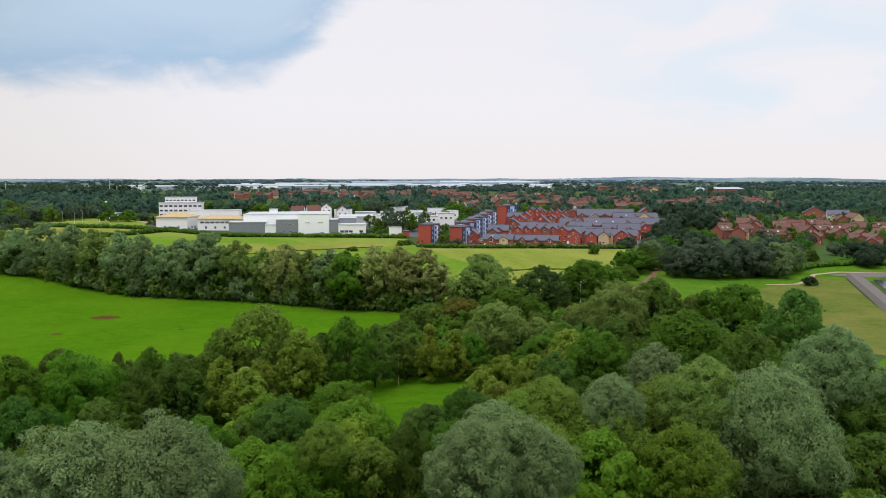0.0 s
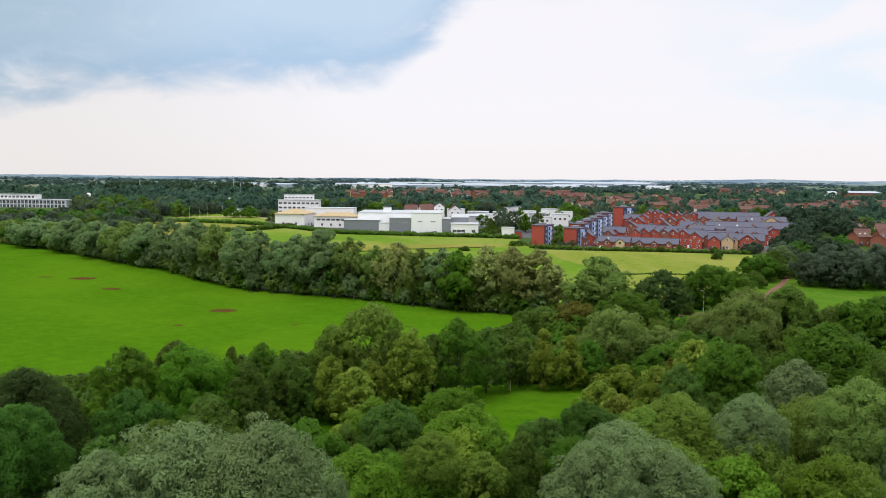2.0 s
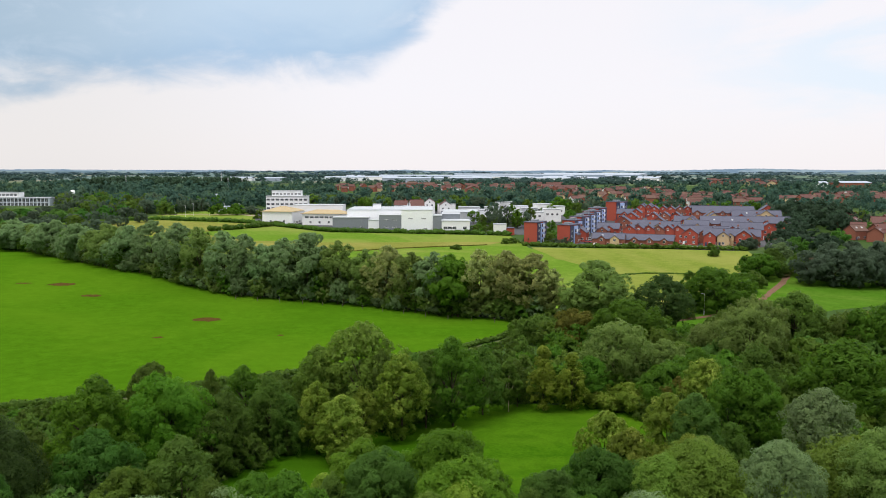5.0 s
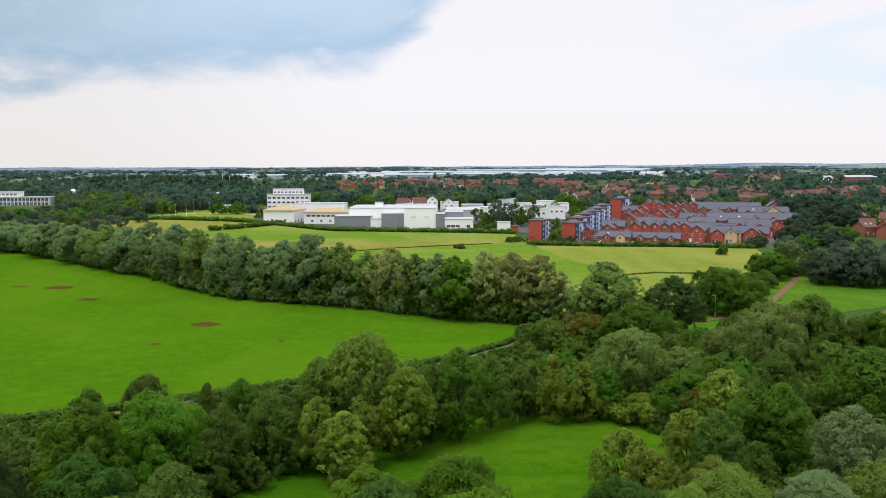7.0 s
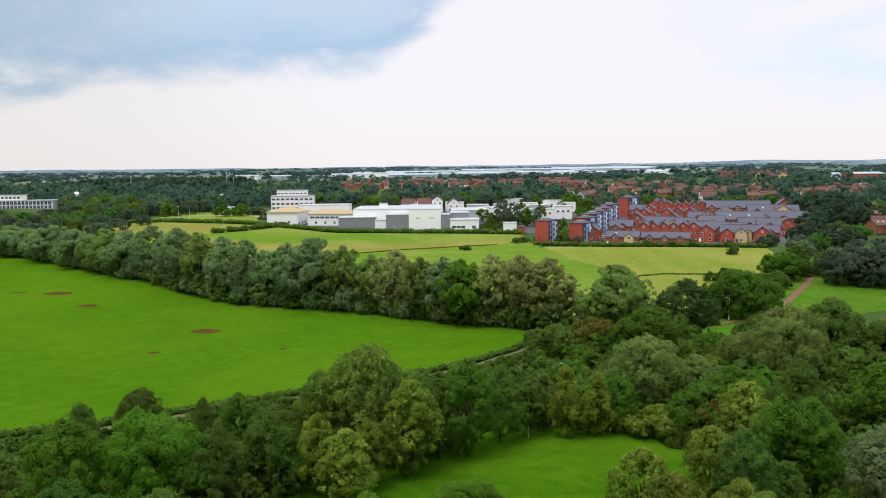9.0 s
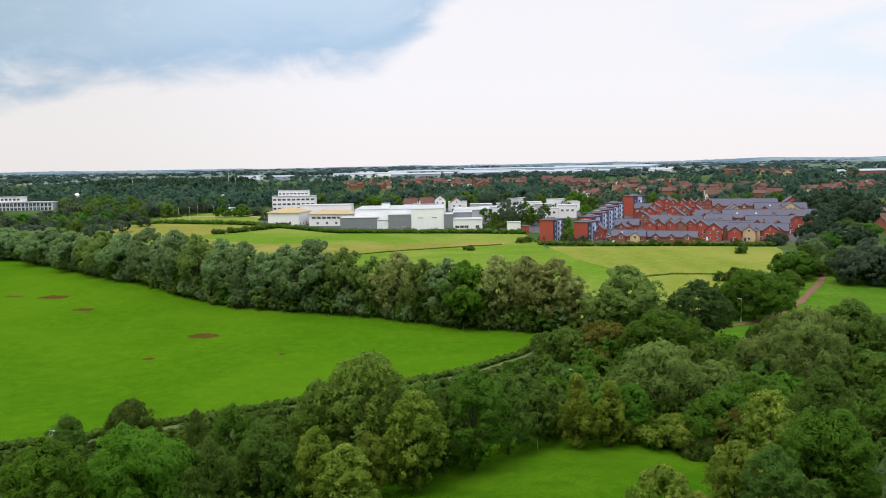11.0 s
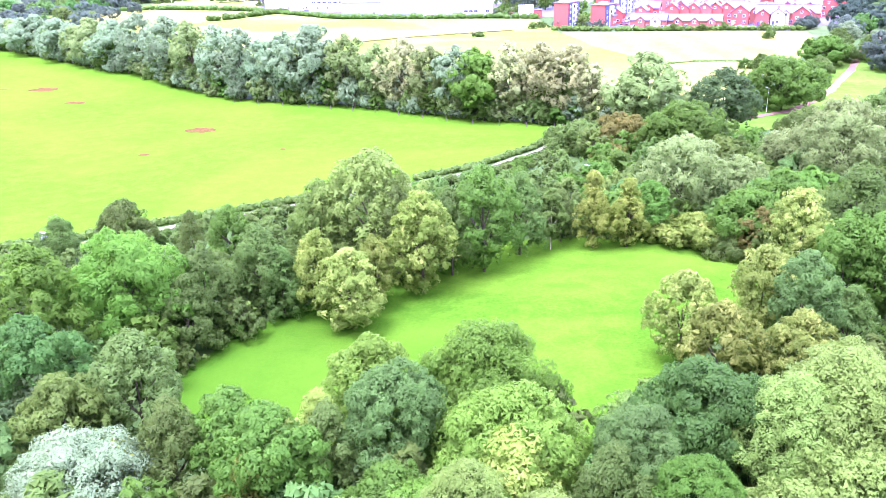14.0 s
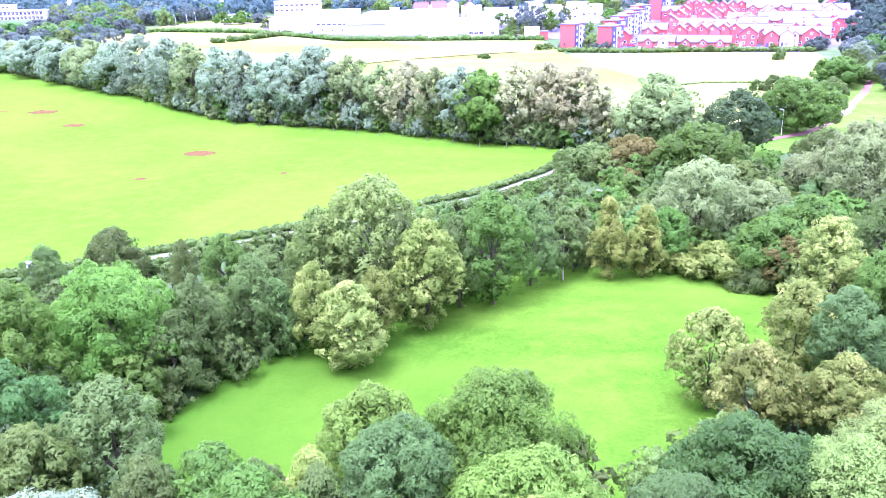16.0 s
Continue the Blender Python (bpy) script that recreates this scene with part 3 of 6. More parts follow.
def trunk_mesh(seed, limbs=5, thick=0.036, top=0.62, sides=8):
    """A tapered trunk with limbs, in the same unit size as the crowns (a crown stands on 0.0 to 1.0 of the tree's height)."""
    rng = random.Random(seed)
    bm = bmesh.new()
    bend = rng.uniform(-0.05, 0.05)
    tube(bm, (0, 0, -0.02), (bend * 0.5, 0, 0.25), thick * 1.25, thick * 0.9, sides)
    tube(bm, (bend * 0.5, 0, 0.24), (bend, 0.02, top), thick * 0.9, thick * 0.45, sides)
    for i in range(limbs):
        a, z = i * 2.4 + rng.random(), rng.uniform(0.2, 0.5)
        r = rng.uniform(0.35, 0.6)
        mid = (r * 0.5 * math.cos(a), r * 0.5 * math.sin(a), z + 0.14)
        tube(bm, (bend * 0.5, 0, z), mid, thick * 0.5, thick * 0.34, sides - 2)
        tube(bm, mid, (r * math.cos(a), r * math.sin(a), z + 0.26), thick * 0.34, thick * 0.12, min(5, sides - 1))
    data = bpy.data.meshes.new("trunk")
    bm.to_mesh(data)
    bm.free()
    data.materials.append(M_BARK)
    return data


FORM = {"willow": "fine", "willow_lt": "fine", "willowgreen": "fine", "grey": "fine", "greydark": "fine", "pale": "fine", "lime": "cone", "yellow": "round", "tan": "round", "brown": "round", "haw": "bush", "haw_lt": "bush", "dark": "bush", "olive": "round", "ash": "round", "ash_dk": "round", "green": "round", "bluegreen": "round", "yellowgreen": "round", "black": "round", "deep": "round", "sapling": "tall"}
LABEL = {
    "willow": ("willow_tree", "silvery grey-green willow with a dense rounded crown"),
    "willow_lt": ("willow_tree", "pale yellow-green willow with feathery foliage"),
    "willowgreen": ("willow_tree", "soft grey-green willow with a billowing crown"),
    "grey": ("willow_tree", "grey-green willow standing in the field hedge"),
    "greydark": ("poplar_tree", "dark grey-green poplar in a close stand"),
    "pale": ("willow_tree", "pale seeding willow with straw-tinted crown"),
    "ash": ("ash_tree", "bright green ash with a heavy lobed crown"),
    "ash_dk": ("ash_tree", "deep green ash with drooping leafy lobes"),
    "green": ("maple_tree", "mid-green broadleaf tree with a full crown"),
    "dark": ("hawthorn_tree", "dark green hawthorn in the hedge"),
    "black": ("maple_tree", "very dark green round-headed broadleaf tree"),
    "deep": ("maple_tree", "dark green round-headed maple with a full crown"),
    "haw": ("hedge_tree", "dull green scrubby tree grown out of a hedge"),
    "haw_lt": ("elm_tree", "yellowish-green field elm with twiggy top"),
    "olive": ("lime_tree", "tall olive-green tree with feathery top"),
    "lime": ("lime_tree", "yellow-green lime hung with pale flowers"),
    "yellow": ("lime_tree", "yellow flowering lime beside the grass clearing"),
    "yellowgreen": ("sycamore_tree", "fresh yellow-green sycamore with layered leaves"),
    "tan": ("lime_tree", "lime thick with tan-yellow blossom"),
    "brown": ("hawthorn_tree", "bronze-brown thorn tree among green ones"),
    "bluegreen": ("ash_tree", "blue-green ash with upswept foliage"),
    "sapling": ("ash_sapling", "slim young ash with a bare pale stem"),
}
SPEC = {  # lobes, leaves, leaf size, form, droop
    ("big", "fine"): (170, 48390, 0.0191, "round", 0.06), ("big", "round"): (150, 45690, 0.0213, "round", 0.04), ("big", "cone"): (140, 43010, 0.0213, "cone", 0.15), ("big", "bush"): (140, 40310, 0.0213, "bush", 0.0),
    ("close", "fine"): (140, 41680, 0.0223, "round", 0.06), ("close", "round"): (100, 33880, 0.0257, "round", 0.04), ("close", "cone"): (100, 33200, 0.0266, "cone", 0.2), ("close", "bush"): (100, 31780, 0.0257, "bush", 0.0),
    ("near", "round"): (76, 11300, 0.0401, "round", 0.06), ("near", "fine"): (100, 12090, 0.0337, "round", 0.10),
    ("near", "cone"): (72, 11300, 0.0401, "cone", 0.35), ("near", "bush"): (72, 11300, 0.0369, "bush", 0.0), ("near", "tall"): (34, 8470, 0.0661, "tall", 0.1),
    ("low", "round"): (28, 1130, 0.0898, "round", 0.0), ("low", "cone"): (28, 1130, 0.0898, "cone", 0.0), ("low", "bush"): (28, 1130, 0.0898, "bush", 0.0), ("low", "fine"): (28, 1130, 0.0898, "round", 0.0),
    ("mid", "round"): (48, 6500, 0.0573, "round", 0.1), ("mid", "fine"): (60, 7740, 0.0474, "round", 0.1),
    ("mid", "cone"): (48, 6500, 0.0573, "cone", 0.3), ("mid", "bush"): (48, 5870, 0.0553, "bush", 0.0),
    ("far", "round"): (22, 660, 0.1134, "round", 0.0), ("far", "fine"): (24, 790, 0.0986, "round", 0.0),
    ("far", "cone"): (22, 660, 0.1134, "cone", 0.0), ("far", "bush"): (22, 660, 0.1134, "bush", 0.0),
    ("remote", "round"): (18, 400, 0.140, "round", 0.0), ("remote", "fine"): (18, 440, 0.130, "round", 0.0), ("remote", "cone"): (18, 400, 0.140, "cone", 0.0), ("remote", "bush"): (18, 400, 0.140, "bush", 0.0),
}
CROWNS, TRUNKS = {}, [trunk_mesh(s) for s in range(4)]
POLES = [trunk_mesh(s, 2, 0.05, 0.5, 5) for s in (20, 21)]
STEM = trunk_mesh(9, 3, 0.03, 0.7)
STEM.materials.clear()
STEM.materials.append(M_BARK_PALE)
tree_rng = random.Random(4)


def tree(species, x, y, top, r, detail="near", lift=0.0, group="trees"):
    """A tree on the land at x, y whose crown reaches up to the level top and out to the radius r."""
    form = FORM[species]
    if detail == "far" and y > 400:
        detail = "remote"
    if detail not in ("near",) and form == "tall":
        form = "round"
    z = height(x, y)
    tall = max(1.5, top - z)
    most = (3.4 if 98 < y < 140 else 2.6 if y > 88 else 2.0) if form in ("round", "fine") else 4.8
    deep = min(tall * (0.97 if form == "bush" or (92 < y < 140 and species != "sapling") else 0.90), most * r)
    if lift:
        deep = tall * (1 - lift)
    aspect = min((0.9, 1.3, 1.8, 2.4, 3.0), key=lambda q: abs(q - deep / r))
    key = (detail, form, aspect, tree_rng.randrange(2 if detail in ("near", "mid") else 1))
    if key not in CROWNS:
        lobes, leaves, size, shape, droop = SPEC[key[:2]]
        CROWNS[key] = crown_mesh("crown", 11 * len(CROWNS) + 5, lobes, leaves, size, shape, droop, aspect)
    name, label = LABEL[species]
    ob = new(name)
    ob.matrix_world = Matrix.LocRotScale((x, y, z), Euler((0, 0, tree_rng.uniform(0, math.tau))), (r * 1.08, r * tree_rng.uniform(1.0, 1.16), tall))
    tagged(ob, label, "tree", group)
    foot = 1 - deep / tall
    trunk = part("trunk", STEM if species == "sapling" else TRUNKS[tree_rng.randrange(4)] if detail not in ("far", "remote", "low") else POLES[tree_rng.randrange(2)], None, ob)
    slim = min(r, 5.0) / r
    trunk.scale = (slim, slim, 1)
    crown = part("crown", CROWNS[key], None, ob)
    crown.location, crown.scale = (0, 0, foot), (1, 1, 1 - foot)
    slot = crown.material_slots[0]
    slot.link = "OBJECT"
    slot.material = LEAF[species]
    return ob


near_spots = []


def near_tree(species, x, y, top, r):
    near_spots.append((x, y))
    if y < 85:
        r *= 1.15
    if y < 71 and (top > 13.5 or species == "willow"):
        detail = "big" if r > 5.2 or (species == "willow" and r > 4.2) else "close"
    elif y < 136 or (r > 4.6 and x > 10):
        detail = "big" if r > 5.4 and y < 80 else "close" if r > 6.5 and y < 118 else "near"
    else:
        detail = "mid"
    tree(species, x, y, top, r, detail, 0.22 if species == "sapling" else 0.0, "trees round the clearing")


def hedge_tree(species, x, y, top, r):
    tree(species, x, y, top, r, "mid", 0.0, "trees of the field hedge")


# round the clearing and along the lane
near_tree("ash", -36.4, 100, 13.8, 6.6)
near_tree("ash", -42.8, 93, 14.9, 5.1)
near_tree("ash_dk", -38.6, 84, 11.5, 4.1)
near_tree("dark", -29.2, 103, 11.2, 4.1)
near_tree("dark", -24.3, 109, 11.3, 4.3)
near_tree("dark", -29.6, 98, 9.6, 2.8)
near_tree("dark", -21.7, 108, 8.9, 2.9)
near_tree("haw", -24.7, 116, 9.6, 3.6)
near_tree("green", -30.9, 121, 9.9, 3.0)
near_tree("haw", -36.5, 122, 9.0, 1.9)
near_tree("haw", -49.1, 130, 8.2, 4.3)
near_tree("dark", -57.2, 127, 6.9, 3.0)
near_tree("yellow", -17.4, 108, 10.7, 3.1)
near_tree("tan", -13.3, 104.5, 9.7, 4.2)
near_tree("yellow", -10.8, 110, 9.4, 2.6)
near_tree("yellow", -5.4, 114, 13.4, 4.4)
near_tree("willow_lt", -12.3, 121, 16.8, 6.8)
near_tree("olive", -19.0, 121, 13.1, 4.0)
near_tree("haw_lt", -8.7, 118, 13.0, 3.5)
near_tree("green", 2.5, 121, 14.5, 4.6)
near_tree("dark", -1.8, 120, 11.9, 3.6)
near_tree("dark", 7.6, 127, 12.0, 3.4)
near_tree("haw", 13.9, 132, 8.1, 2.4)
near_tree("sapling", 12.1, 128.8, 9.1, 2.4)
near_tree("lime", 18.1, 129.5, 11.3, 2.8)
near_tree("lime", 22.9, 129.5, 10.2, 2.9)
near_tree("green", 27.0, 134, 8.5, 3.8)
near_tree("yellow", 32.6, 130, 4.8, 5.8)
near_tree("haw", 36.1, 126, 3.5, 3.6)
near_tree("brown", 39.8, 124, 7.4, 3.2)
near_tree("tan", 41.4, 116, 12.3, 4.1)
near_tree("tan", 21.7, 95, 10.4, 3.7)
near_tree("tan", 23.0, 87, 10.7, 3.9)
near_tree("tan", 30.1, 97, 12.2, 3.6)
near_tree("bluegreen", 31.8, 91, 13.8, 3.4)
near_tree("tan", 29.3, 85, 10.5, 3.2)
near_tree("green", 39.4, 99, 15.0, 4.1)
near_tree("dark", 36.6, 92, 9.9, 3.0)
near_tree("ash_dk", 16.0, 69, 14.6, 4.3)
near_tree("bluegreen", 10.1, 63, 14.8, 2.6)
near_tree("ash", 1.0, 75, 14.3, 5.3)
near_tree("bluegreen", -5.2, 70, 14.1, 3.3)
near_tree("yellowgreen", 2.8, 65, 15.0, 4.2)
near_tree("yellowgreen", -7.9, 77, 12.6, 3.2)
near_tree("lime", -11.2, 72, 10.9, 2.3)
near_tree("green", -17.8, 73, 10.6, 3.4)
near_tree("haw_lt", -27.9, 80, 12.0, 3.7)
near_tree("olive", -32.6, 76, 10.1, 3.9)
near_tree("haw", -22.4, 72, 10.4, 2.8)
near_tree("willow", -27.6, 68, 9.9, 4.7)
near_tree("willow_lt", 21.0, 66, 15.1, 3.5)
near_tree("willow_lt", 26.4, 71, 15.1, 2.8)
near_tree("lime", -14.6, 65, 10.1, 2.3)
near_tree("lime", -12.8, 70, 9.7, 2.2)
near_tree("haw", -15.3, 74, 8.8, 2.4)
near_tree("willow_lt", -0.4, 57, 15.1, 2.3)
near_tree("willowgreen", 33.0, 140, 13.6, 6.6)
near_tree("willowgreen", 42.2, 142, 9.9, 5.0)
near_tree("green", 44.3, 130, 10.9, 5.9)
near_tree("green", 40.0, 128, 8.8, 6.2)
near_tree("willowgreen", 62.0, 152, 14.4, 6.6)
near_tree("dark", 52.6, 125, 12.8, 5.0)
near_tree("willowgreen", 59.0, 162, 9.9, 6.5)
near_tree("haw", 58.2, 168, 7.3, 5.0)
near_tree("green", 44.3, 180, 11.0, 8.1)
near_tree("deep", 58.6, 203, 14.2, 8.3)
near_tree("brown", 33.9, 190, 7.3, 6.7)
near_tree("haw", 24.3, 188, 6.2, 6.6)
near_tree("brown", 29.1, 178, 3.4, 4.5)
near_tree("haw", 72.2, 190, 7.8, 6.2)
near_tree("haw", 80.5, 185, 9.3, 7.1)
near_tree("green", 82.2, 230, 12.7, 9.8)
near_tree("haw", 94.3, 246, 3.7, 5.2)
near_tree("willow", -19.8, 45, 19.0, 5.9)
near_tree("willow", -12.9, 44, 19.7, 5.2)
near_tree("willow", -23.9, 41, 18.4, 3.2)
near_tree("willow", 14.1, 45, 19.7, 4.3)
near_tree("willow", 11.6, 41, 19.7, 3.2)
near_tree("willow", 17.8, 44, 18.0, 3.0)
near_tree("willow_lt", 24.6, 67, 16.2, 4.4)
near_tree("willow_lt", 30.1, 64, 14.3, 5.3)
near_tree("willow", 45.3, 87, 15.6, 4.4)
near_tree("willowgreen", 42.8, 66, 18.2, 4.3)
near_tree("willow", 31.1, 64, 17.1, 2.9)
near_tree("willow_lt", 40.2, 71, 14.9, 4.1)
near_tree("yellowgreen", 26.8, 56, 13.5, 4.5)
near_tree("ash_dk", -42.7, 64, 15.0, 4.6)
near_tree("deep", -49.2, 78, 15.3, 5.4)
near_tree("willow_lt", 37.0, 58, 13.0, 4.8)
near_tree("yellowgreen", -7.1, 54, 14.3, 4.2)
near_tree("lime", 2.6, 62, 13.6, 4.3)
near_tree("ash", -2.2, 58, 12.4, 5.5)
near_tree("dark", 8.1, 60, 14.1, 2.8)
near_tree("green", 64.0, 118, 14.9, 7.9)
near_tree("green", 42.0, 98, 15.1, 4.3)
near_tree("willowgreen", 66.1, 160, 15.0, 7.3)
near_tree("haw", 82.2, 178, 13.4, 8.2)
near_tree("haw", 93.0, 172, 10.3, 8.9)
near_tree("bluegreen", 45.6, 135, 8.5, 5.1)
near_tree("willow", 48.9, 62, 18.0, 6.5)
near_tree("grey", 69.4, 82, 18.2, 5.7)
near_tree("dark", 72.5, 80, 13.0, 6.6)
near_tree("dark", 61.2, 62, 9.7, 4.5)
near_tree("bluegreen", 95.4, 135, 16.0, 6.4)
near_tree("green", 97.3, 165, 12.9, 8.1)
near_tree("willow", 31.5, 66, 16.3, 2.6)
near_tree("yellowgreen", 35.3, 56, 13.2, 3.7)
near_tree("dark", 69.4, 105, 14.0, 5.6)
near_tree("green", -13.3, 66, 13.4, 3.5)
near_tree("haw", -9.7, 68, 12.4, 3.0)
near_tree("green", -5.0, 62, 11.6, 2.7)
near_tree("willow_lt", 4.0, 57, 13.3, 2.3)
near_tree("willow_lt", 17.8, 58, 12.9, 2.9)
near_tree("willow_lt", 22.1, 60, 13.2, 3.0)
near_tree("green", 12.7, 59, 14.0, 2.1)
# the overgrown hedge between the pastures
hedge_tree("grey", -205.3, 386.2, 16.9, 13.8)
hedge_tree("grey", -176.5, 360.5, 18.5, 11.2)
hedge_tree("grey", -153.0, 339.1, 18.4, 10.4)
hedge_tree("willowgreen", -137.7, 325.3, 18.9, 10.5)
hedge_tree("grey", -122.1, 311.8, 19.4, 8.2)
hedge_tree("grey", -110.3, 303.3, 21.9, 7.9)
hedge_tree("grey", -96.3, 289.9, 21.7, 8.6)
hedge_tree("willowgreen", -84.9, 279.1, 21.1, 7.2)
hedge_tree("grey", -73.3, 268.6, 20.5, 7.8)
hedge_tree("grey", -65.0, 261.6, 19.9, 6.6)
hedge_tree("grey", -66.2, 262.2, 9.3, 4.3)
hedge_tree("grey", -51.2, 256.7, 19.1, 7.3)
hedge_tree("grey", -42.5, 253.5, 21.1, 9.9)
hedge_tree("willowgreen", -32.2, 248.8, 18.8, 6.2)
hedge_tree("willowgreen", -23.1, 244.5, 16.6, 6.0)
hedge_tree("pale", -15.9, 240.1, 18.2, 6.8)
hedge_tree("willowgreen", -8.1, 234.5, 16.8, 6.6)
hedge_tree("grey", -1.5, 229.8, 17.2, 6.5)
hedge_tree("ash", 3.3, 227.3, 16.7, 8.8)
hedge_tree("pale", 12.0, 224.5, 18.6, 6.3)
hedge_tree("pale", 18.9, 222.3, 18.4, 7.1)
hedge_tree("pale", 26.2, 218.5, 18.1, 7.7)
hedge_tree("dark", 23.4, 220.7, 11.1, 7.0)
hedge_tree("pale", 31.1, 214.7, 14.2, 4.6)
hedge_tree("willowgreen", 43.2, 211.0, 16.9, 9.9)
hedge_tree("haw", 38.1, 211.0, 10.1, 6.1)
hedge_tree("grey", -58, 259, 17, 6)


def inside(x, y, poly):
    hit = False
    for (xa, ya), (xb, yb) in zip(poly, poly[1:] + poly[:1]):
        if (ya > y) != (yb > y) and x < xa + (y - ya) / (yb - ya) * (xb - xa):
            hit = not hit
    return hit


def wood(poly, spacing, tall, radius, kinds, detail, group, seed, keep=lambda x, y: True):
    """Trees of their own scattered through an outline, none too near another."""
    rng = random.Random(seed)
    xs, ys = [p[0] for p in poly], [p[1] for p in poly]
    placed = []
    for _ in range(int((max(xs) - min(xs)) * (max(ys) - min(ys)) / spacing ** 2 * 6)):
        x, y = rng.uniform(min(xs), max(xs)), rng.uniform(min(ys), max(ys))
        if inside(x, y, poly) and keep(x, y) and all((x - a) ** 2 + (y - b) ** 2 > spacing ** 2 for a, b in placed):
            placed.append((x, y))
            k = rng.uniform(0.8, 1.2)
            tree(rng.choice(kinds), x, y, height(x, y) + tall * k, radius * k * rng.uniform(0.85, 1.15), detail if detail != "mixed" else "low" if y < 105 else "far", 0.0, group)


# understorey that fills the belts of trees
free_of = lambda d: (lambda x, y: all((x - a) ** 2 + (y - b) ** 2 > d * d for a, b in near_spots))
wood([(-70, 60), (-36, 84), (-31, 92), (-22, 108), (-10, 119), (2, 123), (7, 133), (20, 134), (18, 168), (3, 154), (-9, 146), (-28, 134), (-52, 121), (-70, 112)], 4.6, 6.0, 3.2, ["dark", "haw", "haw", "green"], "mixed", "undergrowth", 21, free_of(3.4))
wood([(-34, 86), (-24, 80), (-14, 77), (-6, 79), (2, 76), (11, 75), (18, 81), (26, 76), (26, 52), (-30, 50), (-46, 70)], 4.2, 8.5, 3.0, ["haw", "green", "lime", "bluegreen", "haw", "olive"], "mixed", "undergrowth", 26, lambda x, y: free_of(3.6)(x, y) and (y < 74 or x > -6))
wood([(-62, 52), (-40, 80), (-36, 87), (-30, 66), (-30, 52)], 4.8, 7.5, 3.2, ["deep", "dark", "ash_dk", "deep"], "mixed", "undergrowth", 22, free_of(3.2))
wood([(12, 69), (24, 76), (25, 90), (36, 104), (42, 116), (36, 126), (28, 131), (20, 136), (26, 190), (46, 196), (70, 182), (110, 160), (100, 130), (86, 80), (60, 48), (10, 50)], 5.0, 6.0, 3.8, ["dark", "haw", "green", "olive", "bluegreen", "green"], "mixed", "undergrowth", 23, free_of(4.0))
wood([(26, 190), (40, 182), (58, 196), (52, 206), (40, 205)], 5.5, 6.5, 4.0, ["haw", "dark", "green"], "far", "undergrowth", 24, free_of(4.5))
# low bushes round the far edge of the clearing
rng_e = random.Random(12)
EDGE = [(-31, 93), (-28, 98.5), (-24, 106), (-19, 113.5), (-12, 120.5), (-4, 123.5), (1, 130.5), (6, 135), (16, 135.5), (28, 135), (35, 129.5), (41.5, 122), (42, 112)]
for (xa, ya), (xb, yb) in zip(EDGE, EDGE[1:]):
    n = max(1, int(math.hypot(xb - xa, yb - ya) / 2.6))
    for i in range(n):
        k = (i + rng_e.random()) / n
        x, y = xa + (xb - xa) * k, ya + (yb - ya) * k
        tree(rng_e.choice(["dark", "haw", "haw", "green", "olive"]), x, y, height(x, y) + rng_e.uniform(2.0, 4.2), rng_e.uniform(1.5, 2.3), "far", 0.0, "bushes round the clearing")
# shrubs along the foot of the field hedge
rng_h = random.Random(8)
for (xa, ya), (xb, yb) in zip(HEDGE, HEDGE[1:]):
    n = int(math.hypot(xb - xa, yb - ya) / 3.5)
    for i in range(n):
        k = (i + rng_h.random()) / n
        x, y = xa + (xb - xa) * k, ya + (yb - ya) * k + 2.0
        tree(rng_h.choice(["haw", "grey", "grey", "willowgreen", "green"]), x, y, height(x, y) + rng_h.uniform(3.5, 9.0), rng_h.uniform(2.6, 4.2), "far", 0.0, "shrubs of the field hedge")
        if x < 30:
            tree(rng_h.choice(["green", "haw", "willowgreen", "grey"]), x, y + 6, height(x, y) + rng_h.uniform(8.5, 13.5), rng_h.uniform(3.8, 5.4), "far", 0.0, "trees of the field hedge")

# ---- middle distance: woods, parks and hedges ----
def row(points, gap, tall, radius, kinds, detail, group, seed):
    rng = random.Random(seed)
    for (xa, ya), (xb, yb) in zip(points, points[1:]):
        n = max(1, int(math.hypot(xb - xa, yb - ya) / gap))
        for i in range(n):
            k = (i + rng.uniform(0.2, 0.8)) / n
            x, y, s = xa + (xb - xa) * k, ya + (yb - ya) * k, rng.uniform(0.75, 1.2)
            tree(rng.choice(kinds), x, y, height(x, y) + tall * s, radius * s, detail, 0.0, group)


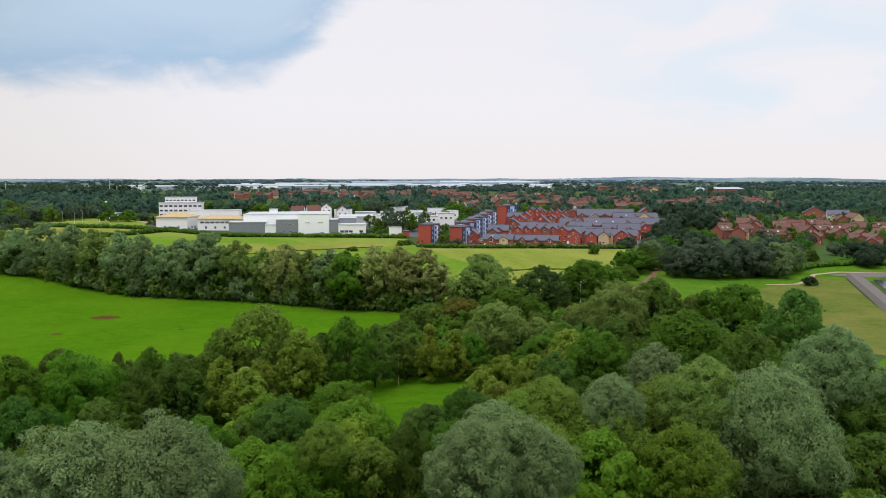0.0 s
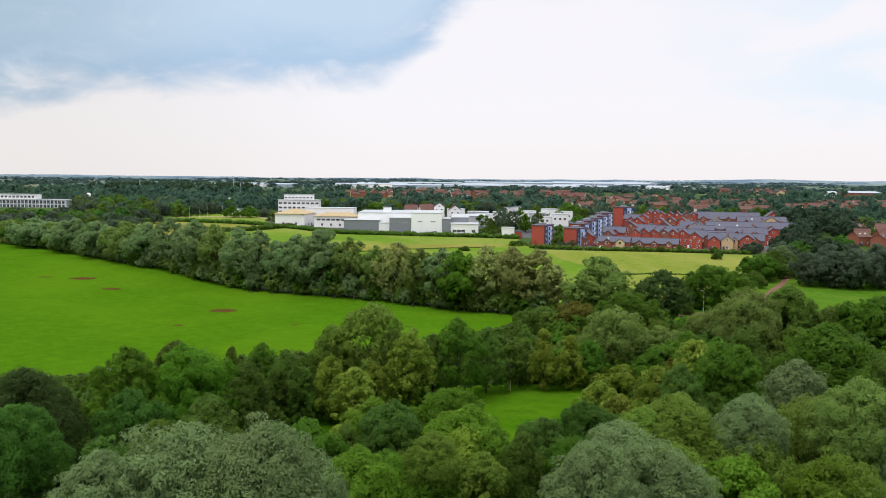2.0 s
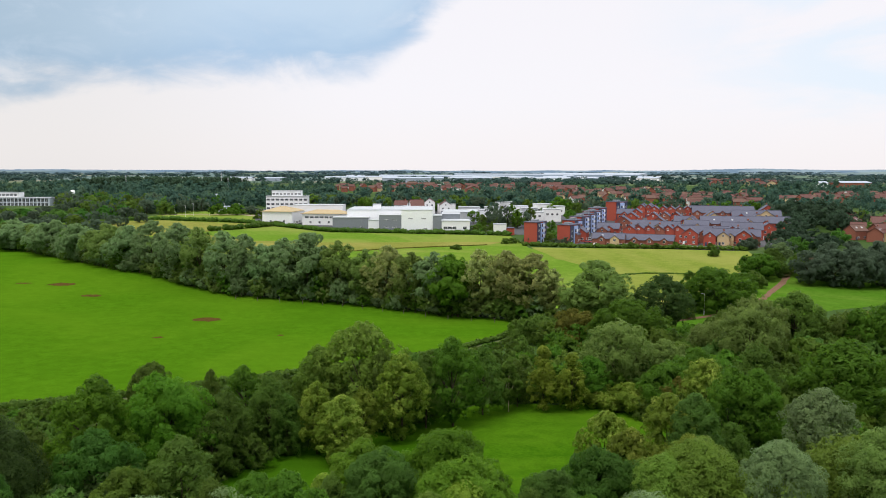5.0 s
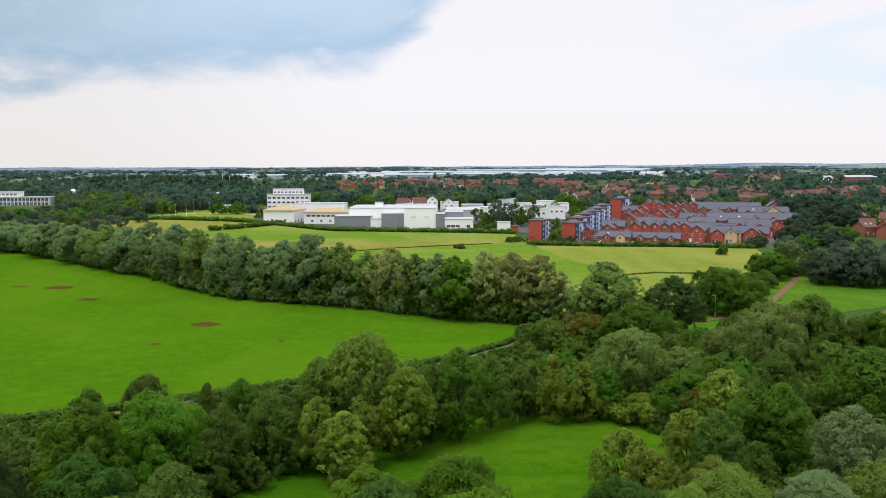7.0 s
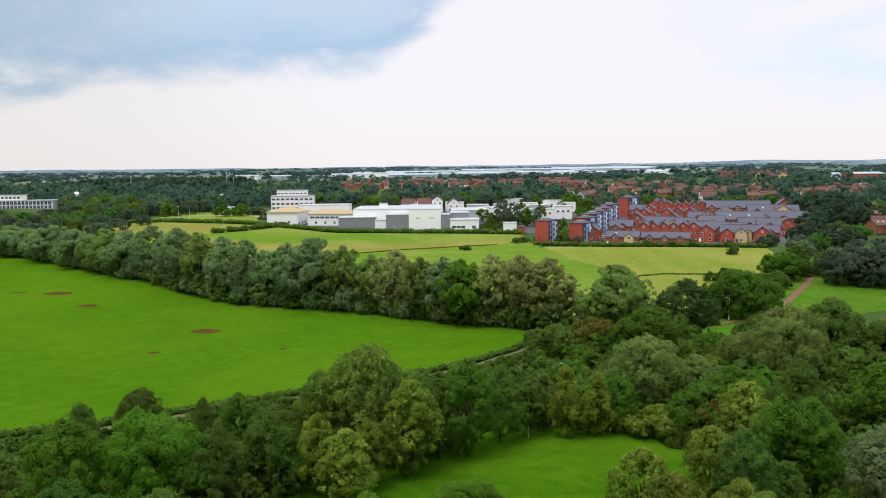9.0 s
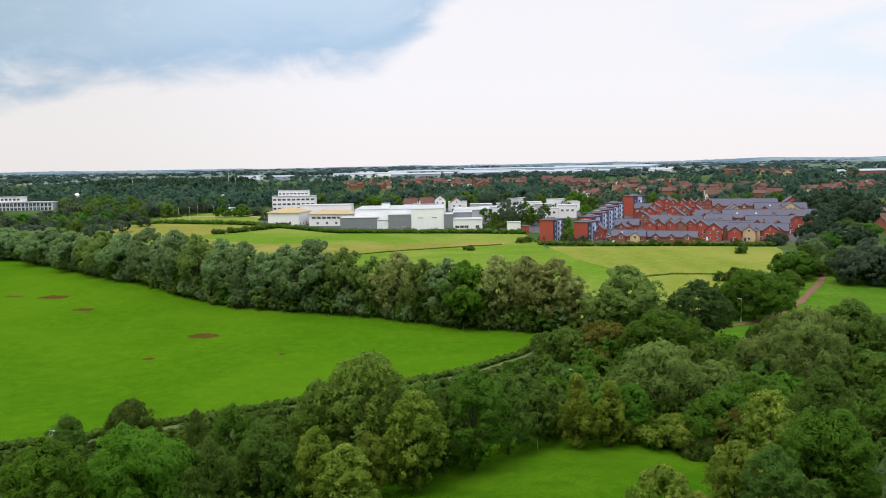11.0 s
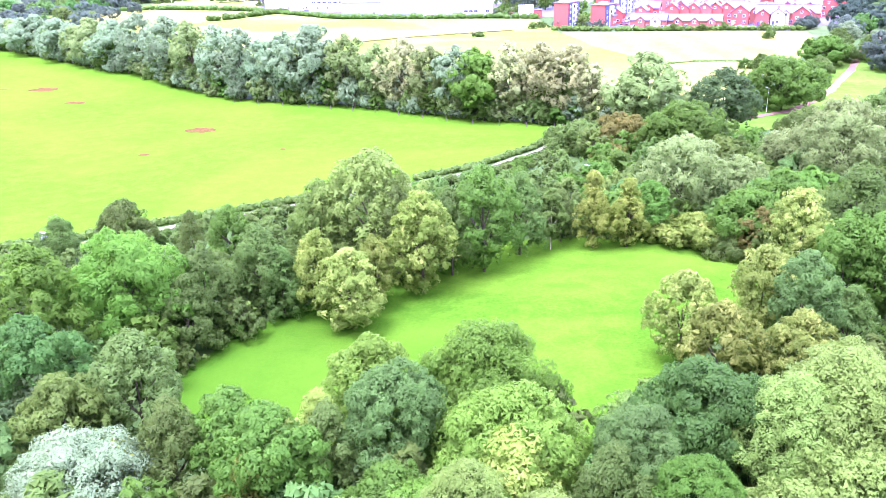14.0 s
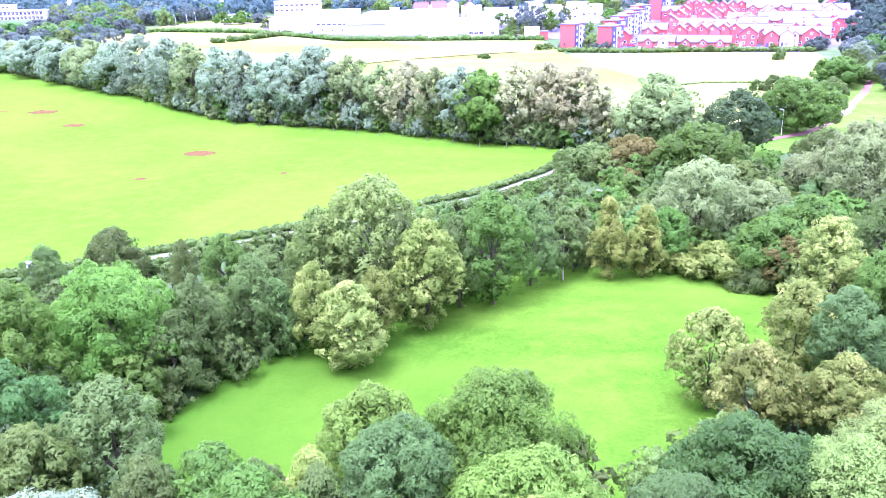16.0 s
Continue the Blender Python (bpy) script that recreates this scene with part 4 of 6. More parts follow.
def leafy(name, points, tall, wide, mat, label, category, seed, per=9.0, size=0.32):
    """A clipped or straggling hedge: one mass of sprays on a lumpy ridge. Nobody could count them."""
    rng = np.random.default_rng(seed)
    verts, faces, count = [], [], 0
    ball, tri = ico(1)
    for (xa, ya), (xb, yb) in zip(points, points[1:]):
        length = math.hypot(xb - xa, yb - ya)
        for i in range(max(1, int(length / (wide * 0.55)))):
            k = (i + rng.uniform(0, 1)) / max(1, int(length / (wide * 0.55)))
            x, y = xa + (xb - xa) * k + rng.normal(0, wide * 0.08), ya + (yb - ya) * k + rng.normal(0, wide * 0.08)
            h = tall * rng.uniform(0.75, 1.15)
            z = height(x, y)
            v = ball * (1 + 0.12 * rng.standard_normal(len(ball))[:, None]) * (wide * 0.56, wide * 0.56, h * 0.52) + (x, y, z + h * 0.44)
            verts.append(v)
            faces += (tri + count).tolist()
            count += len(v)
            n = int(per * wide)
            d = rng.standard_normal((n, 3))
            d[:, 2] = np.abs(d[:, 2])
            d /= np.linalg.norm(d, axis=1)[:, None]
            c = d * (wide * 0.6, wide * 0.6, h * 0.56) + (x, y, z + h * 0.44)
            s1 = np.cross(d, rng.standard_normal((n, 3)))
            s1 /= np.linalg.norm(s1, axis=1)[:, None]
            s2 = np.cross(d, s1) + 0.4 * d
            s = size * rng.uniform(0.6, 1.4, (n, 1))
            q = np.stack([c - s1 * s, c + s2 * s * 0.7, c + s1 * s, c - s2 * s * 0.7], 1).reshape(-1, 3)
            verts.append(q)
            faces += (count + np.arange(n * 4).reshape(-1, 4)).tolist()
            count += n * 4
    data = mesh_of(name, np.concatenate(verts), faces)
    data.materials.append(mat)
    return tagged(new(name, data), label, category, kind="stuff")


leafy("lane_hedge", [(x - 0.8, y + 2.2) for x, y in LANE[:-1]], 1.2, 1.6, LEAF["haw"], "low green hedge along the pasture side of the lane", "hedge", 31)
leafy("works_hedge", [(-215, 546), (-190, 550), (-137, 534), (-106, 514), (-66, 486), (-20, 479), (20, 474), (42, 467)], 2.7, 4.2, LEAF["dark"], "long clipped dark hedge before the white works", "hedge", 33, 5, 0.6)
leafy("field_hedge", [(-140, 490), (-118, 505), (-103, 519)], 3.2, 5.0, LEAF["dark"], "overgrown hedge between two pastures", "hedge", 34, 5, 0.7)
leafy("ditch_growth", [(-44, 379), (-23, 394), (5, 407), (25, 415)], 0.4, 0.7, LEAF["brown"], "brownish growth along a field ditch", "hedge", 35, 5, 0.4)
leafy("estate_hedge", [(44, 412), (72, 402), (112, 397), (150, 388)], 2.3, 3.4, LEAF["haw"], "low garden hedges at the estate's edge", "hedge", 36, 5, 0.5)
leafy("hay_margin", [(66, 300), (80, 305), (100, 303), (118, 300)], 0.5, 1.2, LEAF["haw"], "tussocky grass margin of the hay field", "grass", 37, 5, 0.35)
leafy("reservoir_hedge", [(178, 284), (200, 300), (226, 306), (262, 300), (320, 290)], 2.6, 4.5, LEAF["dark"], "dark hedge above the footpath", "hedge", 38, 5, 0.6)

row([(x + 2.2, y - 4.0) for x, y in LANE[:-1]], 2.4, 1.8, 1.5, ["haw", "dark", "green"], "far", "shrubs along the lane", 58)
row([(x + 2.9, y - 6.0) for x, y in LANE[1:-1]], 5.5, 2.6, 2.2, ["haw", "dark", "haw", "green"], "far", "shrubs along the lane", 59)
# stands and single trees
def single(species, x, y, tall, r):
    tree(species, x, y, height(x, y) + tall, r, "mid" if y < 400 else "far", 0.03 if species == "greydark" else 0.0, "trees of the middle distance")


single("greydark", 134, 284, 12.5, 6.5)
single("greydark", 141, 280, 13.5, 7)
single("greydark", 149, 278, 14.5, 7)
single("greydark", 158, 279, 14.5, 7)
single("greydark", 167, 281, 14, 7)
single("greydark", 144, 291, 14.5, 7)
single("greydark", 154, 293, 14.5, 7)
single("greydark", 164, 294, 14.5, 7)
single("greydark", 175, 294, 13.5, 7)
single("grey", 175, 283, 13.5, 7)
single("grey", 184, 288, 12.5, 7)
single("grey", 173, 277, 8.5, 5)
single("dark", 137, 300, 9, 5)
single("haw", 70, 224, 5, 4)
single("green", 77, 234, 6, 4.5)
single("haw", 64, 219, 5, 4)
single("dark", 88, 243, 5, 4)
single("green", 119, 294, 9.5, 7.5)
single("haw", 112, 280, 6, 5)
single("dark", 126, 300, 8, 6)
single("green", 104, 268, 7, 5.5)
single("grey", 143, 330, 9.5, 5)
single("dark", 136, 322, 8, 5)
single("dark", 93, 292, 3.6, 2.2)
single("dark", 97.5, 290, 5.2, 3.2)
single("dark", 101, 291, 4.2, 2.6)
single("dark", 125, 360, 4.6, 3)
single("greydark", 48, 426, 3.6, 3.4)
single("haw", 36, 423, 3.2, 4)
single("haw", 40, 428, 3.0, 4)
single("haw", 8, 392, 2.4, 3)
single("greydark", 60, 412, 4, 3)
single("greydark", 66, 416, 4.5, 3.5)
single("haw", 58, 420, 6, 4)
single("greydark", 151, 391, 5, 4)
single("greydark", 156, 396, 6, 4.5)
single("haw", 118, 398, 3.5, 3)
single("haw", 108, 396, 3, 2.5)
single("haw", 96, 399, 3.5, 2.4)
single("haw", 134, 392, 3.5, 2.4)
single("black", 175, 258, 3.6, 2.6)
single("black", 172, 400, 10, 7)
single("black", 180, 412, 11, 8)
single("black", 190, 404, 10, 8)
single("black", 196, 440, 12, 9)
single("black", 206, 462, 13, 9)
single("black", 226, 520, 16, 11)
single("black", 240, 515, 17, 12)
single("black", 252, 528, 17, 12)
single("black", 238, 535, 17, 12)
single("black", 262, 520, 15, 11)
single("black", 250, 500, 13, 11)
single("black", 225, 490, 14, 10)
single("black", 240, 480, 13, 9)
single("green", -152, 600, 9, 9)
single("green", -164, 596, 9, 8)
single("greydark", -143, 604, 7, 7)
single("haw", -119, 552, 6, 4.5)
single("haw", -126, 560, 7, 5)
single("haw", -108, 560, 5, 3)
single("greydark", 38, 560, 12, 6)
single("greydark", 32, 520, 8, 6)
single("green", 48, 530, 13, 5.5)
single("haw", 60, 530, 11, 5)
single("greydark", 36, 535, 9, 6)
single("green", 24, 492, 4.5, 2)
single("haw", 29, 488, 3.5, 2)
single("green", 20, 488, 4, 2)
single("yellowgreen", 82, 600, 9, 7)
single("greydark", 37, 503, 12.5, 4.5)
single("greydark", 43, 508, 13.5, 4.5)
single("green", 49, 503, 12, 4.2)
single("greydark", 55, 509, 10.5, 4)
single("haw", 27, 512, 8, 4)
single("green", 22, 528, 9, 4.5)
single("haw", 60, 486, 6, 4)
single("greydark", 66, 560, 7, 5)
single("greydark", 78, 570, 7, 5)
single("green", 70, 500, 6, 4.5)
single("green", 62, 470, 5, 4)
single("green", 64, 450, 5, 4)
single("haw", 60, 440, 5, 4)
single("haw", 84, 520, 6, 5)
single("green", 92, 560, 7, 6)
single("black", 213, 350, 8, 8)
single("black", 228, 300, 8, 8)
single("black", 240, 322, 9, 10)
single("black", 256, 318, 9, 9)
single("black", 272, 312, 8, 9)
single("green", 262, 418, 9, 8)
single("black", 205, 335, 7, 6)
single("haw", 214, 322, 5, 5)
single("haw", 200, 330, 5, 4)
wood([(20, 479), (30, 478), (44, 498), (60, 522), (42, 538), (24, 520)], 5.0, 4.0, 2.6, ["dark", "haw", "green", "haw"], "far", "shrubs round the works", 62)
wood([(12, 150), (30, 150), (34, 172), (20, 172)], 2.8, 2.6, 1.9, ["dark", "haw", "green", "haw"], "far", "shrubs along the lane", 63, free_of(3.0))
wood([(-330, 440), (-262, 440), (-222, 440), (-203, 480), (-198, 548), (-225, 575), (-330, 545), (-400, 500)], 13, 8, 7.5, ["ash_dk", "bluegreen", "haw", "greydark", "greydark"], "far", "trees behind the pasture", 51)
wood([(-470, 560), (-240, 575), (-205, 600), (-190, 640), (-170, 690), (-330, 760), (-480, 700)], 12, 11, 8, ["bluegreen", "greydark", "ash_dk", "haw", "greydark"], "far", "trees behind the pasture", 52, lambda x, y: x / y > -0.47)
wood([(-420, 480), (-300, 548), (-235, 572), (-250, 620), (-300, 600), (-360, 590), (-420, 540)], 10.5, 6.2, 6.5, ["bluegreen", "ash_dk", "haw", "greydark"], "far", "trees behind the pasture", 60, lambda x, y: x / y < -0.40)
row([(150, 352), (170, 372), (196, 396), (212, 420)], 9, 8, 6, ["black", "greydark", "ash_dk"], "far", "trees beside the red path", 53)
wood([(200, 340), (330, 330), (420, 430), (460, 560), (380, 600), (270, 560), (250, 470), (235, 400)], 14, 7, 5, ["greydark", "ash_dk", "haw"], "far", "garden trees", 54)
row([(112, 600), (150, 608), (200, 592), (232, 575), (250, 560)], 8, 11, 7, ["greydark", "green", "haw"], "far", "trees behind the estate", 55)
wood([(-95, 690), (-60, 640), (40, 640), (110, 610), (110, 700), (-150, 760)], 15, 11, 7.5, ["green", "greydark", "haw", "olive"], "far", "trees behind the works", 56)


def far_wood(name, spots, mat, label, seed, leaves=100, size=0.2, boughs=10):
    """Far woodland as one mass of leafy crowns."""
    rng = np.random.default_rng(seed)
    kinds = [crown_arrays(seed * 31 + i, boughs, leaves, size, "round", 0.0, 1.5) for i in range(8)]
    verts, faces, shades, count = [], [], [], 0
    for x, y, r, h in spots:
        pts, tri, nrm = kinds[rng.integers(8)]
        a = rng.uniform(0, math.tau)
        turn = np.array([[math.cos(a), -math.sin(a), 0], [math.sin(a), math.cos(a), 0], [0, 0, 1]])
        verts.append(pts @ turn.T * (r, r, h) + (x, y, height(x, y)))
        shades.append(nrm @ turn.T)
        faces.append(tri + count)
        count += len(pts)
    data = mesh_of(name, np.concatenate(verts), np.concatenate(faces).tolist())
    data.materials.append(mat)
    data.polygons.foreach_set("use_smooth", [True] * len(data.polygons))
    data.normals_split_custom_set_from_vertices([tuple(q) for q in np.concatenate(shades)])
    return tagged(new(name, data), label, "wood", kind="stuff")


OPEN = [(-125, 640, 32, 50), (655, 1245, 60, 60), (170, 500, 95, 110), (-60, 560, 130, 75), (330, 450, 120, 140), (90, 620, 30, 30)]


# quarters of houses among the trees: from and to in x / y, from and to in y, houses
QUARTERS = [(0.275, 0.40, 690, 930, 64), (0.146, 0.275, 740, 1130, 60), (-0.06, 0.146, 1040, 1340, 70), (-0.13, -0.06, 1080, 1250, 14), (0.33, 0.42, 1400, 1800, 30), (0.42, 0.60, 760, 900, 40)]


def in_quarter(x, y):
    return any(a < x / y < b and c - 70 < y < d + 30 for a, b, c, d, n in QUARTERS)


def wooded(x, y):
    if y < 730 and -0.66 < x / y < -0.42:
        return False
    return not any(abs(x - a) < p and abs(y - b) < q for a, b, p, q in OPEN)


rng_w = random.Random(61)
spots_a, spots_b, spots_c = [], [], []
while len(spots_a) < 2100:
    y = 610 + 990 * rng_w.random() ** 1.15
    x = rng_w.uniform(-0.66, 0.78) * y
    if wooded(x, y) and (noise.noise((x / 130, y / 130, 7)) > -0.28 or y < 760):
        k = rng_w.choice((rng_w.uniform(0.55, 0.9), rng_w.uniform(0.8, 1.15), rng_w.uniform(0.9, 1.6)))
        if in_quarter(x, y):
            if rng_w.random() < 0.2:
                continue
            k *= 0.78
        if y > 1150:
            k *= 0.66
        spots_a.append((x, y, 7.5 * k, 11 * k * rng_w.uniform(0.85, 1.2)))
while len(spots_b) < 1700:
    y = rng_w.uniform(1500, 2900)
    x = rng_w.uniform(-0.66, 0.80) * y
    reach = 1400 if x < 0.05 * y else 1800
    if noise.noise((x / 300, y / 160, 3)) > (-0.25 if y < reach else 0.12):
        k = rng_w.uniform(0.7, 1.3)
        spots_b.append((x, y, 10 * k, 8.5 * k))
while len(spots_c) < 1500:
    y = rng_w.uniform(2900, 4450)
    x = rng_w.uniform(-0.66, 0.80) * y
    if noise.noise((x / 520, y / 170, 3)) > 0.02:
        k = rng_w.uniform(0.7, 1.3)
        spots_c.append((x, y, 18 * k, 8 * k))
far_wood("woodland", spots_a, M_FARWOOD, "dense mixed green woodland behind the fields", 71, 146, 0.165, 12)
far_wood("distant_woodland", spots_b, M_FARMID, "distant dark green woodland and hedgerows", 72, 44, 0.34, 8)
far_wood("horizon_woodland", spots_c, M_FARHAZE, "woods along the low horizon hills, coloured blue for haze", 73, 26, 0.44, 6)
block_wood = [(rng_w.uniform(-530, -310), rng_w.uniform(1180, 1290), 9, rng_w.uniform(16.5, 19)) for _ in range(190)]
far_wood("dark_plantation", block_wood, LEAF["black"], "dark even-topped plantation", 74, 130, 0.2, 10)


# the line of hills at the edge of sight, haze painted as blue
def ridge(y, base, rough, humps, dark, light, name, label, seed):
    """A line of hills across the whole view."""
    mat, N = material(name)
    at = where(N)
    cells = N.add("ShaderNodeTexVoronoi")
    N.put(cells.inputs["Vector"], at)
    cells.inputs["Scale"].default_value = 0.006
    tint = N.add("ShaderNodeSeparateColor")
    N.put(tint.inputs[0], cells.outputs["Color"])
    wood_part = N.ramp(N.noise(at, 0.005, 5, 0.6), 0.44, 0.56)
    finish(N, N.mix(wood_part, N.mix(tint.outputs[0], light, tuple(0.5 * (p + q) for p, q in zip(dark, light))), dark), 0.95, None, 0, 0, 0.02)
    v, f = [], []
    for i in range(901):
        x = (-0.85 + i * 1.75 / 900) * y
        top = base + rough * noise.noise((x / 800, 0, seed)) + 0.4 * rough * noise.noise((x / 170, 3, seed)) + sum(h * math.exp(-((x - c) / w) ** 2) for c, w, h in humps)
        # woods along the crest
        crest = max(0.0, noise.noise((x / 260, 7, seed)) + 0.25)
        top += crest * (4.5 + 4.0 * noise.noise((x / 22, 3, seed)) + 2.5 * noise.noise((x / 8, 5, seed)))
        v += [(x, y - 160, 15), (x, y - 60, top * 0.85), (x, y, top), (x, y + 100, top - 6)]
        if i:
            f += [(4 * i - 4 + k, 4 * i + k, 4 * i + k + 1, 4 * i - 3 + k) for k in range(3)]
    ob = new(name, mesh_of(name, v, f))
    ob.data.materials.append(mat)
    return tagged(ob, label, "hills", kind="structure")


ridge(4680, 43.5, 6, [(1830, 380, 17), (2600, 380, 9), (-2400, 900, 3)], (0.115, 0.172, 0.235), (0.20, 0.262, 0.295), "distant_hills", "low hills along the horizon, coloured blue for haze", 1.5)
ridge(3700, 32, 6, [(-1900, 700, 6), (2300, 500, 14)], (0.095, 0.145, 0.175), (0.18, 0.232, 0.225), "nearer_hills", "wooded rise with pale fields below the horizon, tinted blue for haze", 4.5)

# ---- buildings ----
WINDOW = {}


def window_mesh(w, h):
    if (w, h) not in WINDOW:
        bm = bmesh.new()
        for x in (-w / 2, w / 2 - 0.07, -0.03):
            box(bm, x, x + (0.07 if x != -0.03 else 0.06), -0.10, 0.02, 0, h)
        for z in (0, h - 0.07):
            box(bm, -w / 2 + 0.075, w / 2 - 0.075, -0.095, 0.02, z, z + 0.07)
        frame_data = bpy.data.meshes.new("window_frame")
        bm.to_mesh(frame_data)
        bm.free()
        frame_data.materials.append(M_WHITE)
        pane = bpy.data.meshes.new("pane")
        bm = block(-w / 2 + 0.06, w / 2 - 0.06, -0.05, 0.02, 0.06, h - 0.06)
        bm.to_mesh(pane)
        bm.free()
        pane.materials.append(M_GLASS)
        WINDOW[(w, h)] = (frame_data, pane)
    return WINDOW[(w, h)]


def window(parent, x, y, z, w=1.3, h=1.3, turn=0.0):
    frame_data, pane = window_mesh(w, h)
    ob = part("window", pane, None, parent, "", (x, y, z))
    ob.rotation_euler = (0, 0, radians(turn))
    part("window_frame", frame_data, None, ob)
    return ob


def gable_walls(w, d, eaves, ridge, along):
    """Walls of a house w wide and d deep; the ridge runs along x or y."""
    bm = bmesh.new()
    if along == "x":
        prof = [(-d / 2, 0), (d / 2, 0), (d / 2, eaves), (0, ridge), (-d / 2, eaves)]
        a = [bm.verts.new((-w / 2, y, z)) for y, z in prof]
        b = [bm.verts.new((w / 2, y, z)) for y, z in prof]
    else:
        prof = [(-w / 2, 0), (w / 2, 0), (w / 2, eaves), (0, ridge), (-w / 2, eaves)]
        a = [bm.verts.new((x, d / 2, z)) for x, z in prof]
        b = [bm.verts.new((x, -d / 2, z)) for x, z in prof]
    bm.faces.new(a)
    bm.faces.new(b[::-1])
    for i in range(5):
        j = (i + 1) % 5
        bm.faces.new((a[j], a[i], b[i], b[j]))
    bmesh.ops.recalc_face_normals(bm, faces=bm.faces[:])
    return bm


def gable_roof(w, d, eaves, ridge, along, over=0.35, thick=0.22):
    bm = bmesh.new()
    half, length = (d / 2, w) if along == "x" else (w / 2, d)
    slope = (ridge - eaves) / half
    lo = eaves - slope * over
    L = length / 2 + over
    for s in (-1, 1):
        pts = [(s * 0.0, ridge + 0.03), (s * (half + over), lo + 0.03), (s * (half + over), lo + 0.03 + thick), (0.0, ridge + 0.03 + thick)]
        ends = []
        for q in (-L, L):
            ends.append([bm.verts.new((q, u, z) if along == "x" else (u, q, z)) for u, z in pts])
        a, b = ends
        bm.faces.new(a)
        bm.faces.new(b[::-1])
        for i in range(4):
            j = (i + 1) % 4
            bm.faces.new((a[j], a[i], b[i], b[j]))
    box(bm, *((-L, L, -0.15, 0.15) if along == "x" else (-0.15, 0.15, -L, L)), ridge + 0.18, ridge + 0.36)
    bmesh.ops.recalc_face_normals(bm, faces=bm.faces[:])
    return bm


WALLS = {"red": (M_RED, "red-brick"), "brick": (M_BRICK, "brown-brick"), "cream": (M_CREAM, "cream-rendered"), "white": (M_WHITE, "white-rendered")}
house_rng = random.Random(3)


def house(x, y, ridge, w, d, face, wall, turn, roof=None, roof_word="slate", name="terraced_house", group="houses of the estate", detail=True):
    """A pitched-roof house; face g: its gable looks out to the front, r: its eaves do."""
    mat, word = WALLS[wall]
    along = "y" if face == "g" else "x"
    span = w if face == "g" else d
    eaves = ridge - span * 0.5 * 0.72
    if eaves < 0.5 * ridge:
        eaves = 0.58 * ridge
    ob = thing(name, (x, y, height(x, y) - 0.05), f"{word} house with a {roof_word} pitched roof", "house", group, turn)
    part("wall", gable_walls(w, d, eaves, ridge, along), mat, ob)
    part("roof", gable_roof(w, d, eaves, ridge, along), roof or M_SLATE, ob, f"{roof_word} roof")
    if detail and face == "r" and w > 11:
        k = int(w / 8)
        for i in range(k):
            gx = -w / 2 + (i + 0.5) * w / k + house_rng.uniform(-1, 1)
            gw, gm = house_rng.uniform(3.4, 5.0), house_rng.choice([mat, mat, mat, M_CREAM])
            gable = part("front_gable", gable_walls(gw, d / 2 + 1.0, eaves, eaves + gw * 0.36, "y"), gm, ob, "projecting front gable", (gx, -d / 4 - 0.5, 0.02))
            part("gable_roof", gable_roof(gw, d / 2 + 1.0, eaves, eaves + gw * 0.36, "y", 0.3), roof or M_SLATE, gable)
            window(gable, 0, -d / 4 - 0.53, eaves - 1.2, 1.3, 1.4)
    if detail:
        floors = max(1, int(eaves / 2.7))
        n = max(1, int(w / 3.2))
        for f in range(floors):
            for i in range(n):
                window(ob, -w / 2 + (i + 0.5) * w / n, -d / 2 - 0.02, 1.0 + f * 2.65)
        if face == "g":
            window(ob, 0, -d / 2 - 0.02, eaves - 0.3, 1.0, 1.1)
        for i in range(2):
            window(ob, w / 2 + 0.02, -d / 4 + i * d / 2, 1.0 + (floors - 1) * 2.65, 1.0, 1.2, 90)
        part("door", block(-0.5, 0.5, -0.09, 0.02, 0, 2.05, bevel=0.02), M_WHITE if house_rng.random() < 0.5 else M_NAVY, ob, "panelled front door", (-w / 2 + w / n * 0.12 + 0.55, -d / 2 - 0.01, 0.06))
        if house_rng.random() < 0.5:
            part("chimney", block(-0.45, 0.45, -0.35, 0.35, 0, 1.7, bevel=0.04), M_BRICK, ob, "brick chimney stack", (w * 0.3 if face == "r" else 0, d * 0.3 if face == "g" else 0, ridge - 0.55))
        if face == "r" and house_rng.random() < 0.35:
            for k in (-0.2, 0.2):
                sky_light = part("roof_window", block(-0.5, 0.5, -0.6, 0.6, 0, 0.12, bevel=0.02), M_LGREY, ob, "pale roof window", (w * k, -d * 0.25, (eaves + ridge) / 2 + 0.26))
                sky_light.rotation_euler = (math.atan2(ridge - eaves, d / 2), 0, 0)
    return ob


TURN = -21


def terrace(x, y, ridge_height, w, d, face, wall):
    wall = "brick" if wall == "red" and house_rng.random() < 0.3 else wall
    house(x, y + d / 2, ridge_height, w, d, face, wall, TURN if x < 165 else TURN + 8)


terrace(71.0, 426.0, 8.0, 9.0, 9.0, "g", "red")
terrace(78.0, 437.0, 8.0, 8.0, 9.0, "g", "red")
terrace(87.0, 404.0, 7.0, 16.0, 7.0, "r", "red")
terrace(107.0, 401.0, 6.5, 24.0, 7.0, "r", "red")
terrace(103.0, 425.0, 10.0, 6.6, 9.0, "g", "red")
terrace(108.0, 425.0, 10.0, 6.6, 9.0, "g", "red")
terrace(113.0, 424.0, 10.0, 6.6, 9.0, "g", "red")
terrace(118.0, 423.0, 10.0, 6.6, 9.0, "g", "red")
terrace(123.0, 423.0, 10.0, 6.6, 9.0, "g", "red")
terrace(128.0, 422.0, 10.0, 6.6, 9.0, "g", "red")
terrace(95.0, 443.0, 9.5, 12.0, 8.0, "r", "red")
terrace(90.0, 433.0, 8.5, 6.0, 9.0, "g", "red")
terrace(113.0, 489.0, 9.5, 8.0, 9.0, "g", "red")
terrace(121.0, 465.0, 9.0, 16.0, 9.0, "r", "red")
